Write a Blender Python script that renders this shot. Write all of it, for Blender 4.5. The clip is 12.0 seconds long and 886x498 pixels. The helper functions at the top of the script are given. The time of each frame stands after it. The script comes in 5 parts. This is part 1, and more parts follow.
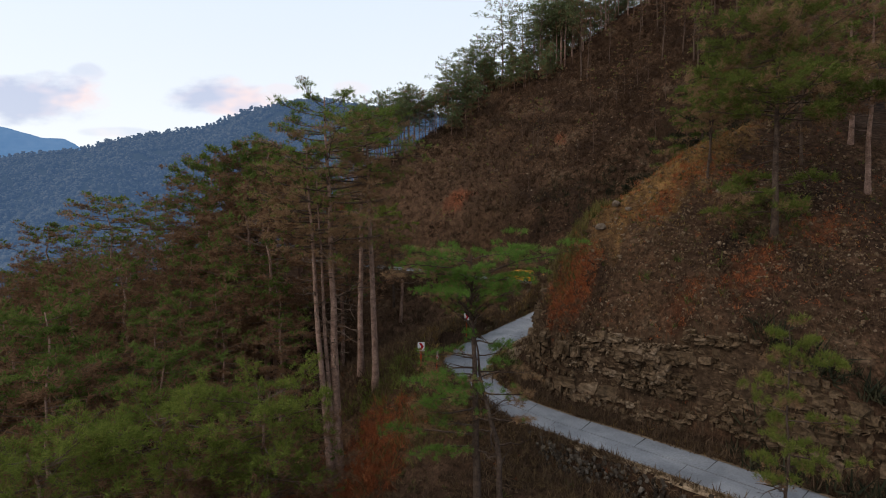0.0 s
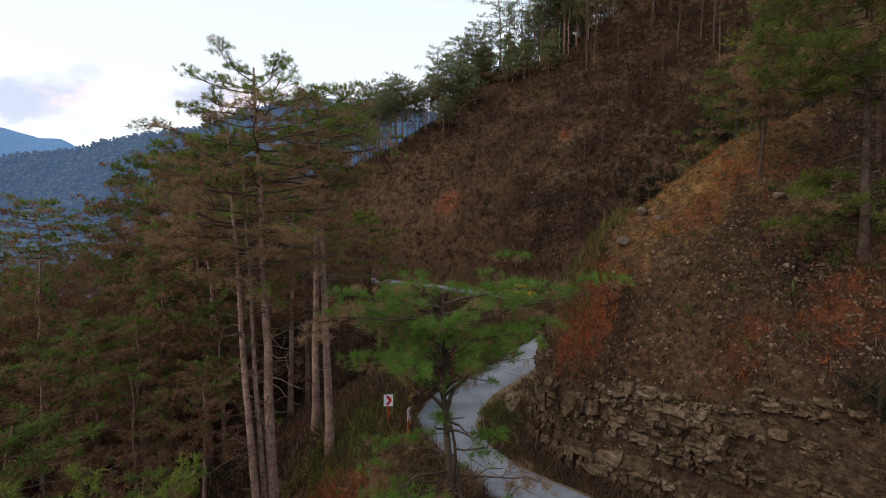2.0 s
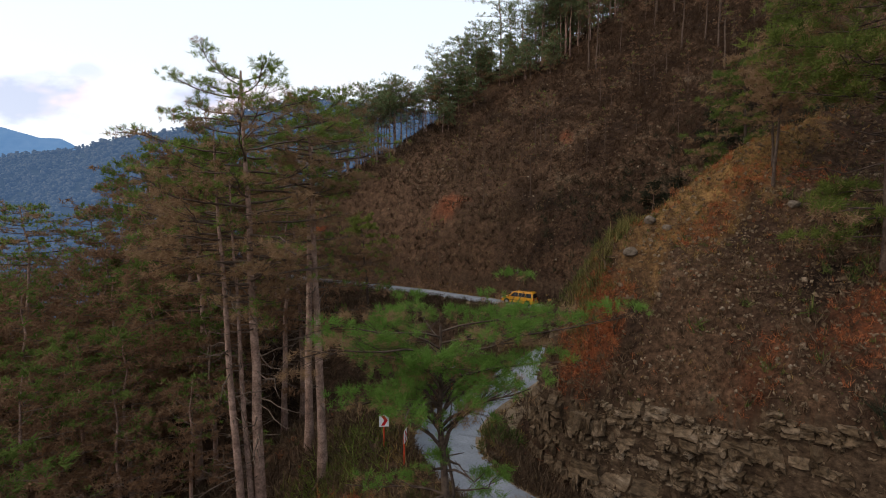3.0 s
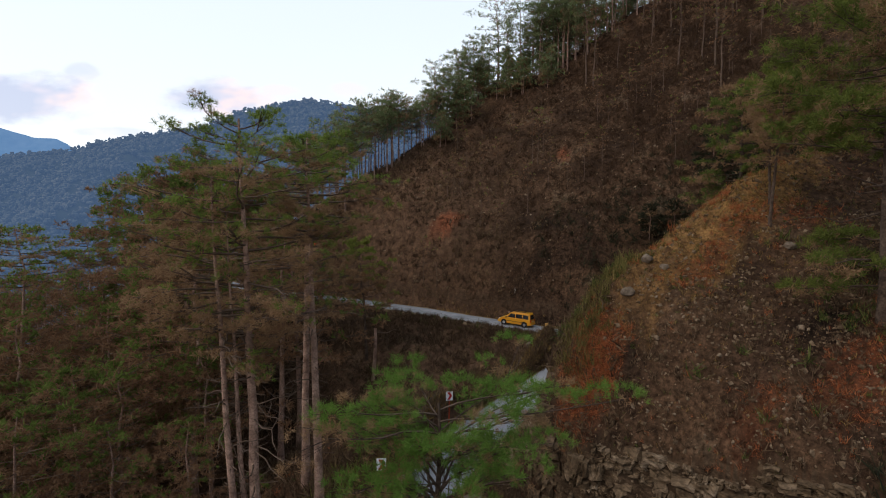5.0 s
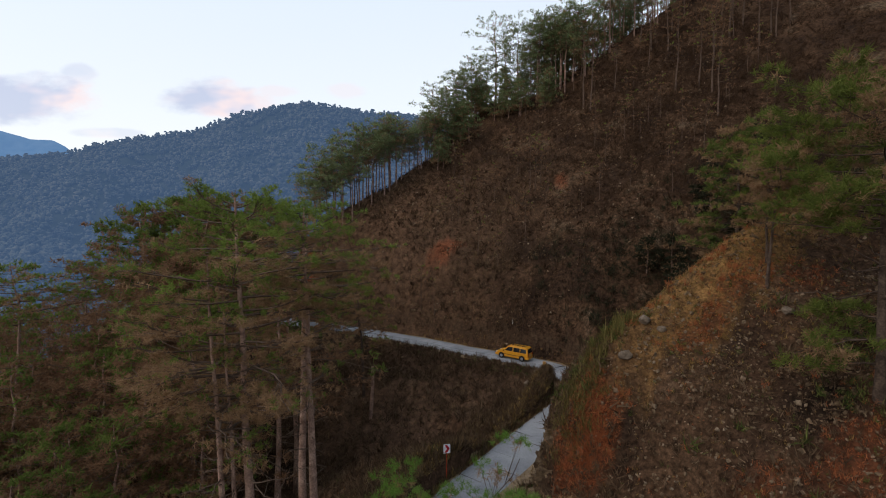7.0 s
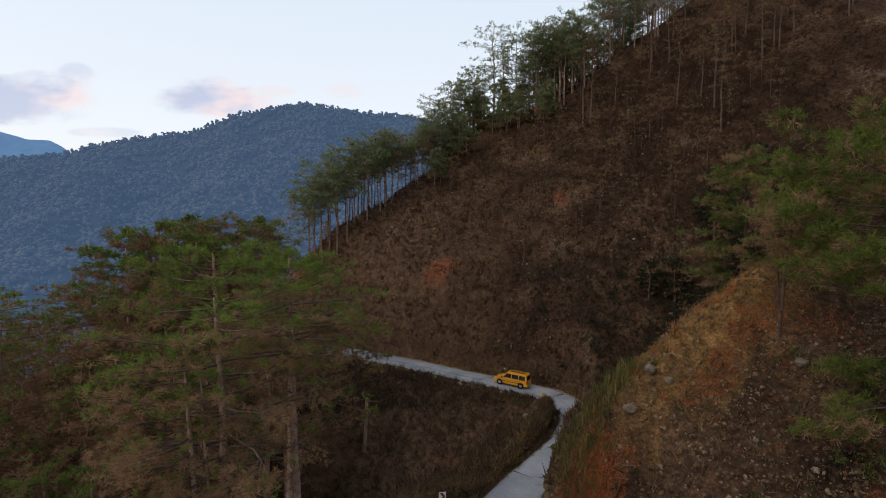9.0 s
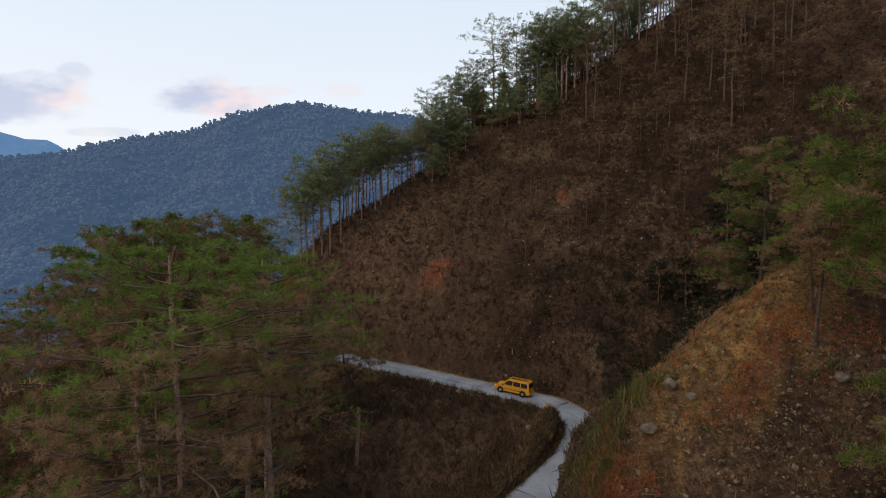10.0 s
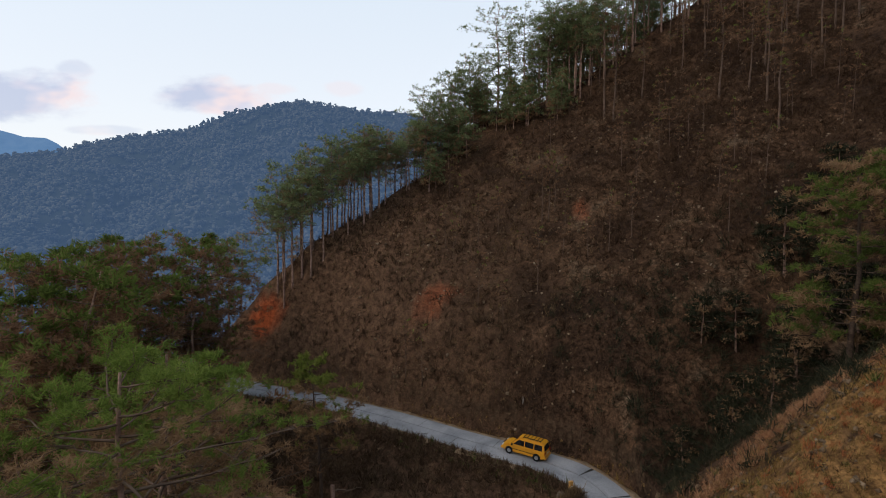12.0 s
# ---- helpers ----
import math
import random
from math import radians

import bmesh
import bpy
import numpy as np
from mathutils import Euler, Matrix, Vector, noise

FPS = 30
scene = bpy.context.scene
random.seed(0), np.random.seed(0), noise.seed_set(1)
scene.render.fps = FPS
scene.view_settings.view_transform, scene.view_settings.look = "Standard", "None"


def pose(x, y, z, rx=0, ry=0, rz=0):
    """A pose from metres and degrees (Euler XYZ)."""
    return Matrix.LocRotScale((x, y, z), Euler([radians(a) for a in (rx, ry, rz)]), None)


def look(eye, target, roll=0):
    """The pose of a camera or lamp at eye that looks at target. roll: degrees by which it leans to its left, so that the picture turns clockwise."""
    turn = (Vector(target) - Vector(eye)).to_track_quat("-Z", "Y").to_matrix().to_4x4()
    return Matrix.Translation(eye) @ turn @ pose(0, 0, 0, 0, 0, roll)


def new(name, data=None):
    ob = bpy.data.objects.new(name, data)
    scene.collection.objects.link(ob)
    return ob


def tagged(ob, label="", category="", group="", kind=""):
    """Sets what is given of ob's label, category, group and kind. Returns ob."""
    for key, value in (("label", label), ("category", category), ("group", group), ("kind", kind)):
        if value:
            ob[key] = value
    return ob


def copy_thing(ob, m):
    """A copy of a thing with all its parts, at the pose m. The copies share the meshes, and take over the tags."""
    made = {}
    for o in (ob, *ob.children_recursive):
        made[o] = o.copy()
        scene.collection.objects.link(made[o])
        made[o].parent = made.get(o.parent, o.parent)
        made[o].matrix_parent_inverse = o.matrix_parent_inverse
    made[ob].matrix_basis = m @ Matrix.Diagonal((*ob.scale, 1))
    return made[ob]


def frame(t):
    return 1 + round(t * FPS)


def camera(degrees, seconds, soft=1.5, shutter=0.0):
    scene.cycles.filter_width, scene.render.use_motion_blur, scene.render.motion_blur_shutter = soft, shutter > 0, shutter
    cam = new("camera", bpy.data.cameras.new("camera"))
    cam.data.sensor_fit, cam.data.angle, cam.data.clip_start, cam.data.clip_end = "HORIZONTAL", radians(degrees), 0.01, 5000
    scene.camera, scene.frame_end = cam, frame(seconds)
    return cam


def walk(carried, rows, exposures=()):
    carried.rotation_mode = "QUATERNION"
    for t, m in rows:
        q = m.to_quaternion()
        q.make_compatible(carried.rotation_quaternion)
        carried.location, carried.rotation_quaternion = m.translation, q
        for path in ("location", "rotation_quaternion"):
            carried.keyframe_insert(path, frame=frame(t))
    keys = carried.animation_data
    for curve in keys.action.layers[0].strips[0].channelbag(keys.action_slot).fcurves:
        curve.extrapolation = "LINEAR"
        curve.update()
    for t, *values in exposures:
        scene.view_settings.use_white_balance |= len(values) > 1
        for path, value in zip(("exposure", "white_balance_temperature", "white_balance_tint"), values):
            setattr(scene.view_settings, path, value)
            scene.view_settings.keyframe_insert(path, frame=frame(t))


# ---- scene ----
cam = camera(81.5, 12.0, soft=1.0)
METRES, EYE, TILT, LEAN, TURN = 40.0, 12.0, 0.0, 0.0, 0.0
ROWS = [
    (0.0, 0.0, 0.0, 0.0, 0.01, -2.97, -0.19),
    (0.5, 0.0133, 0.0752, 0.0013, -0.01, -2.97, -0.2),
    (1.0, 0.0245, 0.1485, 0.0045, -0.03, -2.93, -0.23),
    (1.5, 0.0331, 0.216, 0.0169, -0.07, -2.92, -0.23),
    (2.0, 0.0407, 0.2737, 0.0219, -0.09, -2.87, -0.26),
    (2.5, 0.0432, 0.3081, 0.0217, -0.11, -2.88, -0.27),
    (3.0, 0.0432, 0.3171, 0.0397, -0.08, -2.91, -0.26),
    (5.0, 0.041, 0.3212, 0.1063, -0.43, -2.78, -0.43),
    (5.5, 0.0432, 0.323, 0.1332, -0.5, -2.73, -0.44),
    (6.0, 0.0441, 0.325, 0.1676, -0.56, -2.71, -0.44),
    (6.5, 0.0428, 0.3265, 0.1942, -0.62, -2.68, -0.46),
    (7.0, 0.0409, 0.3282, 0.2147, -0.68, -2.65, -0.44),
    (9.0, 0.0467, 0.3801, 0.2909, -0.88, -2.66, -0.45),
    (9.5, 0.0494, 0.4214, 0.2899, -0.93, -2.67, -0.44),
    (10.0, 0.0532, 0.4747, 0.2877, -1.0, -2.69, -0.43),
    (10.5, 0.0577, 0.5364, 0.2861, -1.03, -2.73, -0.43),
    (11.0, 0.0618, 0.6074, 0.2993, -1.03, -2.78, -0.47),
    (11.5, 0.0645, 0.6835, 0.3268, -1.01, -2.81, -0.55),
    (12.0, 0.0652, 0.7614, 0.3552, -0.99, -2.81, -0.59),
]
walk(cam, [(t, pose(0, 0, EYE, TILT, LEAN, TURN) @ pose(METRES * x, METRES * y, METRES * z, 90 + pitch, roll, yaw)) for t, x, y, z, yaw, pitch, roll in ROWS], [(0.0, 0.06), (2.5, 0.26), (6.0, 0.12), (9.5, -0.02), (12.0, -0.02)])


# ---- light ----
def set_ramp(ramp, stops):
    """Fill a colour ramp with (position, colour) stops in rising order."""
    els = ramp.color_ramp.elements
    while len(els) < len(stops):
        els.new(0.5)
    for k, (p, c) in enumerate(stops):
        els[k].position = p
    for k, (p, c) in enumerate(stops):
        els[k].position, els[k].color = p, (*c, 1)


def sky_world():
    """Dusk sky: a Nishita dome, a thin bright veil round the sunset, and a few low clouds."""
    w = bpy.data.worlds.new("dusk_sky")
    w.use_nodes = True
    scene.world = w
    nt = w.node_tree
    nt.nodes.clear()

    def node(kind, **values):
        n = nt.nodes.new(kind)
        for k, v in values.items():
            n.inputs[int(k[1:])].default_value = v
        return n

    def math(op, a, b=None, c=None):
        n = nt.nodes.new("ShaderNodeMath")
        n.operation = op
        for k, v in enumerate((a, b, c)):
            if v is None:
                continue
            if isinstance(v, (int, float)):
                n.inputs[k].default_value = v
            else:
                nt.links.new(v, n.inputs[k])
        return n.outputs[0]

    sky = nt.nodes.new("ShaderNodeTexSky")
    sky.sky_type = "NISHITA"
    sky.sun_disc = False
    sky.sun_elevation, sky.sun_rotation = radians(SUN_ELEVATION), radians(SUN_ROTATION)
    sky.air_density, sky.dust_density, sky.ozone_density = 1.0, 1.5, 1.5
    tc = nt.nodes.new("ShaderNodeTexCoord")
    xyz = nt.nodes.new("ShaderNodeSeparateXYZ")
    nt.links.new(tc.outputs["Generated"], xyz.inputs[0])
    x, y, z = xyz.outputs
    # the veil glows towards the sunset and fades overhead and behind
    az = radians(GLOW)
    dot = math("ADD", math("MULTIPLY", x, np.sin(az)), math("MULTIPLY", y, np.cos(az)))
    glow = node("ShaderNodeMapRange", _1=-0.7, _2=0.95, _3=0.46, _4=0.94)
    glow.interpolation_type = "SMOOTHSTEP"
    nt.links.new(dot, glow.inputs[0])
    tone = nt.nodes.new("ShaderNodeValToRGB")
    set_ramp(tone, [(0.0, (0.96, 0.9, 0.87)), (0.18, (0.92, 0.93, 0.94)), (0.4, (0.84, 0.91, 0.97)), (1.0, (0.72, 0.82, 0.92))])
    nt.links.new(z, tone.inputs[0])
    # clouds, in slopes of the sight line
    yy = math("MAXIMUM", y, 0.05)
    u, v = math("DIVIDE", x, yy), math("DIVIDE", z, yy)
    comb = nt.nodes.new("ShaderNodeCombineXYZ")
    nt.links.new(u, comb.inputs[0])
    nt.links.new(math("MULTIPLY", v, 2.2), comb.inputs[1])
    nz = nt.nodes.new("ShaderNodeTexNoise")
    nz.inputs["Scale"].default_value, nz.inputs["Detail"].default_value, nz.inputs["Roughness"].default_value = 9.0, 7.0, 0.55
    nt.links.new(comb.outputs[0], nz.inputs["Vector"])
    wob = math("MULTIPLY", math("SUBTRACT", nz.outputs["Fac"], 0.5), 1.7)
    cover = None
    for cu, cv, ru, rv, amount in CLOUDS:
        du, dv = math("DIVIDE", math("SUBTRACT", u, cu), ru), math("DIVIDE", math("SUBTRACT", v, cv), rv)
        d = math("SQRT", math("ADD", math("MULTIPLY", du, du), math("MULTIPLY", dv, dv)))
        m = node("ShaderNodeMapRange", _1=1.15, _2=0.55, _3=0.0, _4=amount)
        m.interpolation_type = "SMOOTHSTEP"
        nt.links.new(math("ADD", d, wob), m.inputs[0])
        cover = m.outputs[0] if cover is None else math("MAXIMUM", cover, m.outputs[0])
    shade = nt.nodes.new("ShaderNodeValToRGB")
    set_ramp(shade, [(0.42, (0.56, 0.57, 0.7)), (0.5, (0.72, 0.66, 0.74)), (0.58, (1.0, 0.77, 0.72))])
    n2 = nt.nodes.new("ShaderNodeTexNoise")
    n2.inputs["Scale"].default_value, n2.inputs["Detail"].default_value = 6.5, 3.0
    nt.links.new(comb.outputs[0], n2.inputs["Vector"])
    lit = node("ShaderNodeMapRange", _1=-0.47, _2=-0.38, _3=-0.04, _4=0.1)
    nt.links.new(u, lit.inputs[0])
    nt.links.new(math("ADD", n2.outputs["Fac"], lit.outputs[0]), shade.inputs[0])
    mix = nt.nodes.new("ShaderNodeMix")
    mix.data_type = "RGBA"
    nt.links.new(cover, mix.inputs[0])
    nt.links.new(tone.outputs[0], mix.inputs[6])
    nt.links.new(shade.outputs[0], mix.inputs[7])
    b1, b2 = nt.nodes.new("ShaderNodeBackground"), nt.nodes.new("ShaderNodeBackground")
    b1.inputs["Strength"].default_value = SKY_STRENGTH
    nt.links.new(sky.outputs[0], b1.inputs["Color"])
    nt.links.new(mix.outputs[2], b2.inputs["Color"])
    nt.links.new(math("MULTIPLY", glow.outputs[0], VEIL), b2.inputs["Strength"])
    add = nt.nodes.new("ShaderNodeAddShader")
    out = nt.nodes.new("ShaderNodeOutputWorld")
    nt.links.new(b1.outputs[0], add.inputs[0])
    nt.links.new(b2.outputs[0], add.inputs[1])
    nt.links.new(add.outputs[0], out.inputs["Surface"])


SUN_ELEVATION, SUN_ROTATION, SKY_STRENGTH, GLOW, VEIL = 42.0, 235.0, 0.05, -25.0, 0.88
# centre (sideways and upward slope), half sizes, cover
CLOUDS = [(-0.775, 0.232, 0.14, 0.045, 0.95), (-0.425, 0.238, 0.115, 0.033, 0.95), (-0.81, 0.262, 0.08, 0.018, 0.5), (-0.68, 0.285, 0.035, 0.018, 0.45), (-0.31, 0.254, 0.045, 0.013, 0.4), (-0.175, 0.256, 0.04, 0.014, 0.35), (-0.63, 0.172, 0.07, 0.01, 0.4), (-0.9, 0.3, 0.05, 0.02, 0.35)]
sky_world()
sun = new("sun", bpy.data.lights.new("sun", "SUN"))
sun.data.energy, sun.data.angle, sun.data.color = 0.85, radians(40), (1.0, 0.86, 0.72)
sun.matrix_world = look((100 * math.sin(radians(SUN_ROTATION)), 100 * math.cos(radians(SUN_ROTATION)), 100 * math.tan(radians(SUN_ELEVATION))), (0, 0, 0))


# ---- materials ----
def material(name, stops, scale=1.0, detail=6.0, rough=0.85, bump=0.0, bump_scale=8.0, island=0.0, metal=0.0, spec=0.06, fine=0.0, each=0.0, warp=0.4):
    """A noise-mixed surface: colour stops over a coarse noise, a finer noise for grain, and relief."""
    m = bpy.data.materials.new(name)
    m.use_nodes = True
    nt = m.node_tree
    b = nt.nodes["Principled BSDF"]
    b.inputs["Roughness"].default_value = rough
    b.inputs["Metallic"].default_value = metal
    b.inputs["Specular IOR Level"].default_value = spec
    tc = nt.nodes.new("ShaderNodeTexCoord")
    n1 = nt.nodes.new("ShaderNodeTexNoise")
    n1.inputs["Scale"].default_value, n1.inputs["Detail"].default_value = scale, detail
    n1.inputs["Distortion"].default_value = warp
    nt.links.new(tc.outputs["Object"], n1.inputs["Vector"])
    fac = n1.outputs["Fac"]
    if island:
        geo = nt.nodes.new("ShaderNodeNewGeometry")
        mix = nt.nodes.new("ShaderNodeMix")
        mix.inputs[0].default_value = island
        nt.links.new(fac, mix.inputs[2])
        nt.links.new(geo.outputs["Random Per Island"], mix.inputs[3])
        fac = mix.outputs[0]
    if each:
        info, mix = nt.nodes.new("ShaderNodeObjectInfo"), nt.nodes.new("ShaderNodeMix")
        mix.inputs[0].default_value = each
        nt.links.new(fac, mix.inputs[2])
        nt.links.new(info.outputs["Random"], mix.inputs[3])
        fac = mix.outputs[0]
    ramp = nt.nodes.new("ShaderNodeValToRGB")
    set_ramp(ramp, stops)
    nt.links.new(fac, ramp.inputs[0])
    col = ramp.outputs[0]
    n2 = nt.nodes.new("ShaderNodeTexNoise")
    n2.inputs["Scale"].default_value, n2.inputs["Detail"].default_value = bump_scale, 5.0
    nt.links.new(tc.outputs["Object"], n2.inputs["Vector"])
    if fine:
        hsv = nt.nodes.new("ShaderNodeHueSaturation")
        mr = nt.nodes.new("ShaderNodeMapRange")
        mr.inputs[1].default_value, mr.inputs[2].default_value = 0.3, 0.7
        mr.inputs[3].default_value, mr.inputs[4].default_value = 1 - fine, 1 + fine
        nt.links.new(n2.outputs["Fac"], mr.inputs[0])
        nt.links.new(mr.outputs[0], hsv.inputs["Value"])
        nt.links.new(col, hsv.inputs["Color"])
        col = hsv.outputs[0]
    nt.links.new(col, b.inputs["Base Color"])
    if bump:
        bp = nt.nodes.new("ShaderNodeBump")
        bp.inputs["Strength"].default_value, bp.inputs["Distance"].default_value = 0.6, bump
        nt.links.new(n2.outputs["Fac"], bp.inputs["Height"])
        nt.links.new(bp.outputs[0], b.inputs["Normal"])
    return m


M_GROUND = material("hill_soil", [(0.32, (0.022, 0.0135, 0.009)), (0.47, (0.046, 0.0262, 0.016)), (0.6, (0.074, 0.042, 0.024)), (0.72, (0.1, 0.07, 0.045))], 0.16, 11, 0.95, 0.15, 2.3, fine=0.6)


def soil_masks(m):
    """Red earth, golden grass and rusty fern where the ground's soil colours say so."""
    nt = m.node_tree
    b = nt.nodes["Principled BSDF"]
    col = b.inputs["Base Color"].links[0].from_socket
    att = nt.nodes.new("ShaderNodeAttribute")
    att.attribute_name = "soil"
    sep = nt.nodes.new("ShaderNodeSeparateColor")
    nt.links.new(att.outputs["Color"], sep.inputs[0])
    tc = nt.nodes.new("ShaderNodeTexCoord")
    nz = nt.nodes.new("ShaderNodeTexNoise")
    nz.inputs["Scale"].default_value, nz.inputs["Detail"].default_value = 1.3, 8.0
    nt.links.new(tc.outputs["Object"], nz.inputs["Vector"])
    for mask, dark, light in ((att.outputs["Alpha"], (0.055, 0.031, 0.019), (0.165, 0.095, 0.057)), (sep.outputs[0], (0.14, 0.03, 0.012), (0.38, 0.095, 0.034)), (sep.outputs[1], (0.075, 0.04, 0.017), (0.26, 0.14, 0.052)), (sep.outputs[2], (0.07, 0.023, 0.012), (0.17, 0.056, 0.024))):
        ramp = nt.nodes.new("ShaderNodeValToRGB")
        ramp.color_ramp.elements[0].position, ramp.color_ramp.elements[0].color = 0.3, (*dark, 1)
        ramp.color_ramp.elements[1].position, ramp.color_ramp.elements[1].color = 0.7, (*light, 1)
        nt.links.new(nz.outputs["Fac"], ramp.inputs[0])
        mul = nt.nodes.new("ShaderNodeMath")
        mul.operation = "MULTIPLY_ADD"
        nt.links.new(mask, mul.inputs[0])
        mul.inputs[1].default_value, mul.use_clamp = 1.4, True
        sub = nt.nodes.new("ShaderNodeMath")
        sub.operation = "MULTIPLY"
        sub.inputs[1].default_value = -0.35
        nt.links.new(nz.outputs["Fac"], sub.inputs[0])
        nt.links.new(sub.outputs[0], mul.inputs[2])
        mix = nt.nodes.new("ShaderNodeMix")
        mix.data_type = "RGBA"
        nt.links.new(mul.outputs[0], mix.inputs[0])
        nt.links.new(col, mix.inputs[6])
        nt.links.new(ramp.outputs[0], mix.inputs[7])
        col = mix.outputs[2]
    # grit: fine pale and dark specks of stone and litter
    grit = nt.nodes.new("ShaderNodeTexNoise")
    grit.inputs["Scale"].default_value, grit.inputs["Detail"].default_value, grit.inputs["Roughness"].default_value = 5.5, 9.0, 0.75
    nt.links.new(tc.outputs["Object"], grit.inputs["Vector"])
    mr = nt.nodes.new("ShaderNodeMapRange")
    mr.inputs[1].default_value, mr.inputs[2].default_value, mr.inputs[3].default_value, mr.inputs[4].default_value = 0.36, 0.64, 0.45, 1.6
    nt.links.new(grit.outputs["Fac"], mr.inputs[0])
    hsv = nt.nodes.new("ShaderNodeHueSaturation")
    nt.links.new(mr.outputs[0], hsv.inputs["Value"])
    nt.links.new(col, hsv.inputs["Color"])
    nt.links.new(hsv.outputs[0], b.inputs["Base Color"])


soil_masks(M_GROUND)


def bare_rock_on_steeps(m):
    """Bedded rock shows wherever the ground stands too steep for soil."""
    nt = m.node_tree
    b = nt.nodes["Principled BSDF"]
    col = b.inputs["Base Color"].links[0].from_socket
    geo = nt.nodes.new("ShaderNodeNewGeometry")
    sep = nt.nodes.new("ShaderNodeSeparateXYZ")
    nt.links.new(geo.outputs["Normal"], sep.inputs[0])
    steep = nt.nodes.new("ShaderNodeMapRange")
    steep.inputs[1].default_value, steep.inputs[2].default_value, steep.inputs[3].default_value, steep.inputs[4].default_value = 0.36, 0.2, 0.0, 1.0
    nt.links.new(sep.outputs[2], steep.inputs[0])
    tc = nt.nodes.new("ShaderNodeTexCoord")
    mp = nt.nodes.new("ShaderNodeMapping")
    mp.inputs["Scale"].default_value = (1.4, 1.4, 2.2)
    nt.links.new(tc.outputs["Object"], mp.inputs[0])
    nz = nt.nodes.new("ShaderNodeTexNoise")
    nz.inputs["Scale"].default_value, nz.inputs["Detail"].default_value, nz.inputs["Roughness"].default_value = 1.4, 10.0, 0.7
    nt.links.new(mp.outputs[0], nz.inputs["Vector"])
    ramp = nt.nodes.new("ShaderNodeValToRGB")
    set_ramp(ramp, [(0.35, (0.024, 0.015, 0.0095)), (0.52, (0.07, 0.045, 0.028)), (0.68, (0.14, 0.093, 0.057))])
    nt.links.new(nz.outputs["Fac"], ramp.inputs[0])
    mix = nt.nodes.new("ShaderNodeMix")
    mix.data_type = "RGBA"
    nt.links.new(steep.outputs[0], mix.inputs[0])
    nt.links.new(col, mix.inputs[6])
    nt.links.new(ramp.outputs[0], mix.inputs[7])
    nt.links.new(mix.outputs[2], b.inputs["Base Color"])


bare_rock_on_steeps(M_GROUND)
M_ROAD = material("worn_concrete", [(0.3, (0.195, 0.202, 0.218)), (0.5, (0.27, 0.277, 0.294)), (0.7, (0.35, 0.353, 0.366))], 0.35, 8, 0.9, 0.01, 9.0, fine=0.18)
M_SHOULDER = material("dusty_shoulder", [(0.3, (0.17, 0.115, 0.07)), (0.7, (0.33, 0.24, 0.155))], 0.8, 8, 0.95, 0.03, 7.0, fine=0.3)
M_ROCK = material("cut_rock", [(0.22, (0.039, 0.024, 0.015)), (0.45, (0.103, 0.069, 0.041)), (0.62, (0.167, 0.115, 0.072)), (0.78, (0.259, 0.196, 0.138))], 0.9, 9, 0.9, 0.07, 4.5, island=0.25, fine=0.5, each=0.25)


def cracked(m):
    """Dark joints and rusty streaks through the rock."""
    nt = m.node_tree
    b = nt.nodes["Principled BSDF"]
    col = b.inputs["Base Color"].links[0].from_socket
    tc, mp, wv = nt.nodes.new("ShaderNodeTexCoord"), nt.nodes.new("ShaderNodeMapping"), nt.nodes.new("ShaderNodeTexVoronoi")
    mp.inputs["Scale"].default_value = (1.0, 1.0, 1.5)
    nt.links.new(tc.outputs["Object"], mp.inputs[0])
    wv.feature = "DISTANCE_TO_EDGE"
    wv.inputs["Scale"].default_value = 3.4
    nt.links.new(mp.outputs[0], wv.inputs["Vector"])
    mr = nt.nodes.new("ShaderNodeMapRange")
    mr.inputs[1].default_value, mr.inputs[2].default_value, mr.inputs[3].default_value, mr.inputs[4].default_value = 0.0, 0.035, 0.6, 1.0
    nt.links.new(wv.outputs["Distance"], mr.inputs[0])
    hsv = nt.nodes.new("ShaderNodeHueSaturation")
    nt.links.new(mr.outputs[0], hsv.inputs["Value"])
    nt.links.new(col, hsv.inputs["Color"])
    nt.links.new(hsv.outputs[0], b.inputs["Base Color"])


cracked(M_ROCK)
M_DARKBARK = material("dark_bark", [(0.3, (0.05, 0.034, 0.026)), (0.7, (0.13, 0.092, 0.07))], 1.6, 8, 0.95, 0.03, 9.0, fine=0.35)
M_BARK = material("pine_bark", [(0.3, (0.159, 0.095, 0.071)), (0.7, (0.412, 0.269, 0.207))], 1.6, 8, 0.95, 0.03, 9.0, fine=0.35)
M_DRYBARK = material("dry_pine_bark", [(0.3, (0.082, 0.054, 0.039)), (0.7, (0.172, 0.119, 0.089))], 1.6, 8, 0.95, 0.03, 9.0, fine=0.3)
M_TWIG = material("dry_branch", [(0.3, (0.08, 0.053, 0.04)), (0.7, (0.18, 0.13, 0.098))], 1.5, 6, 0.95)
M_OLIVE = material("olive_needles", [(0.2, (0.085, 0.11, 0.022)), (0.5, (0.175, 0.21, 0.042)), (0.8, (0.28, 0.3, 0.07))], 0.35, 4, 0.75, island=0.4)
M_GREEN = material("green_needles", [(0.2, (0.09, 0.126, 0.0264)), (0.5, (0.168, 0.228, 0.0456)), (0.8, (0.264, 0.318, 0.078))], 0.35, 4, 0.75, island=0.4)
M_VIVID = material("vivid_green_needles", [(0.2, (0.075, 0.14, 0.024)), (0.5, (0.14, 0.245, 0.044)), (0.8, (0.22, 0.33, 0.075))], 0.35, 4, 0.7, island=0.4)
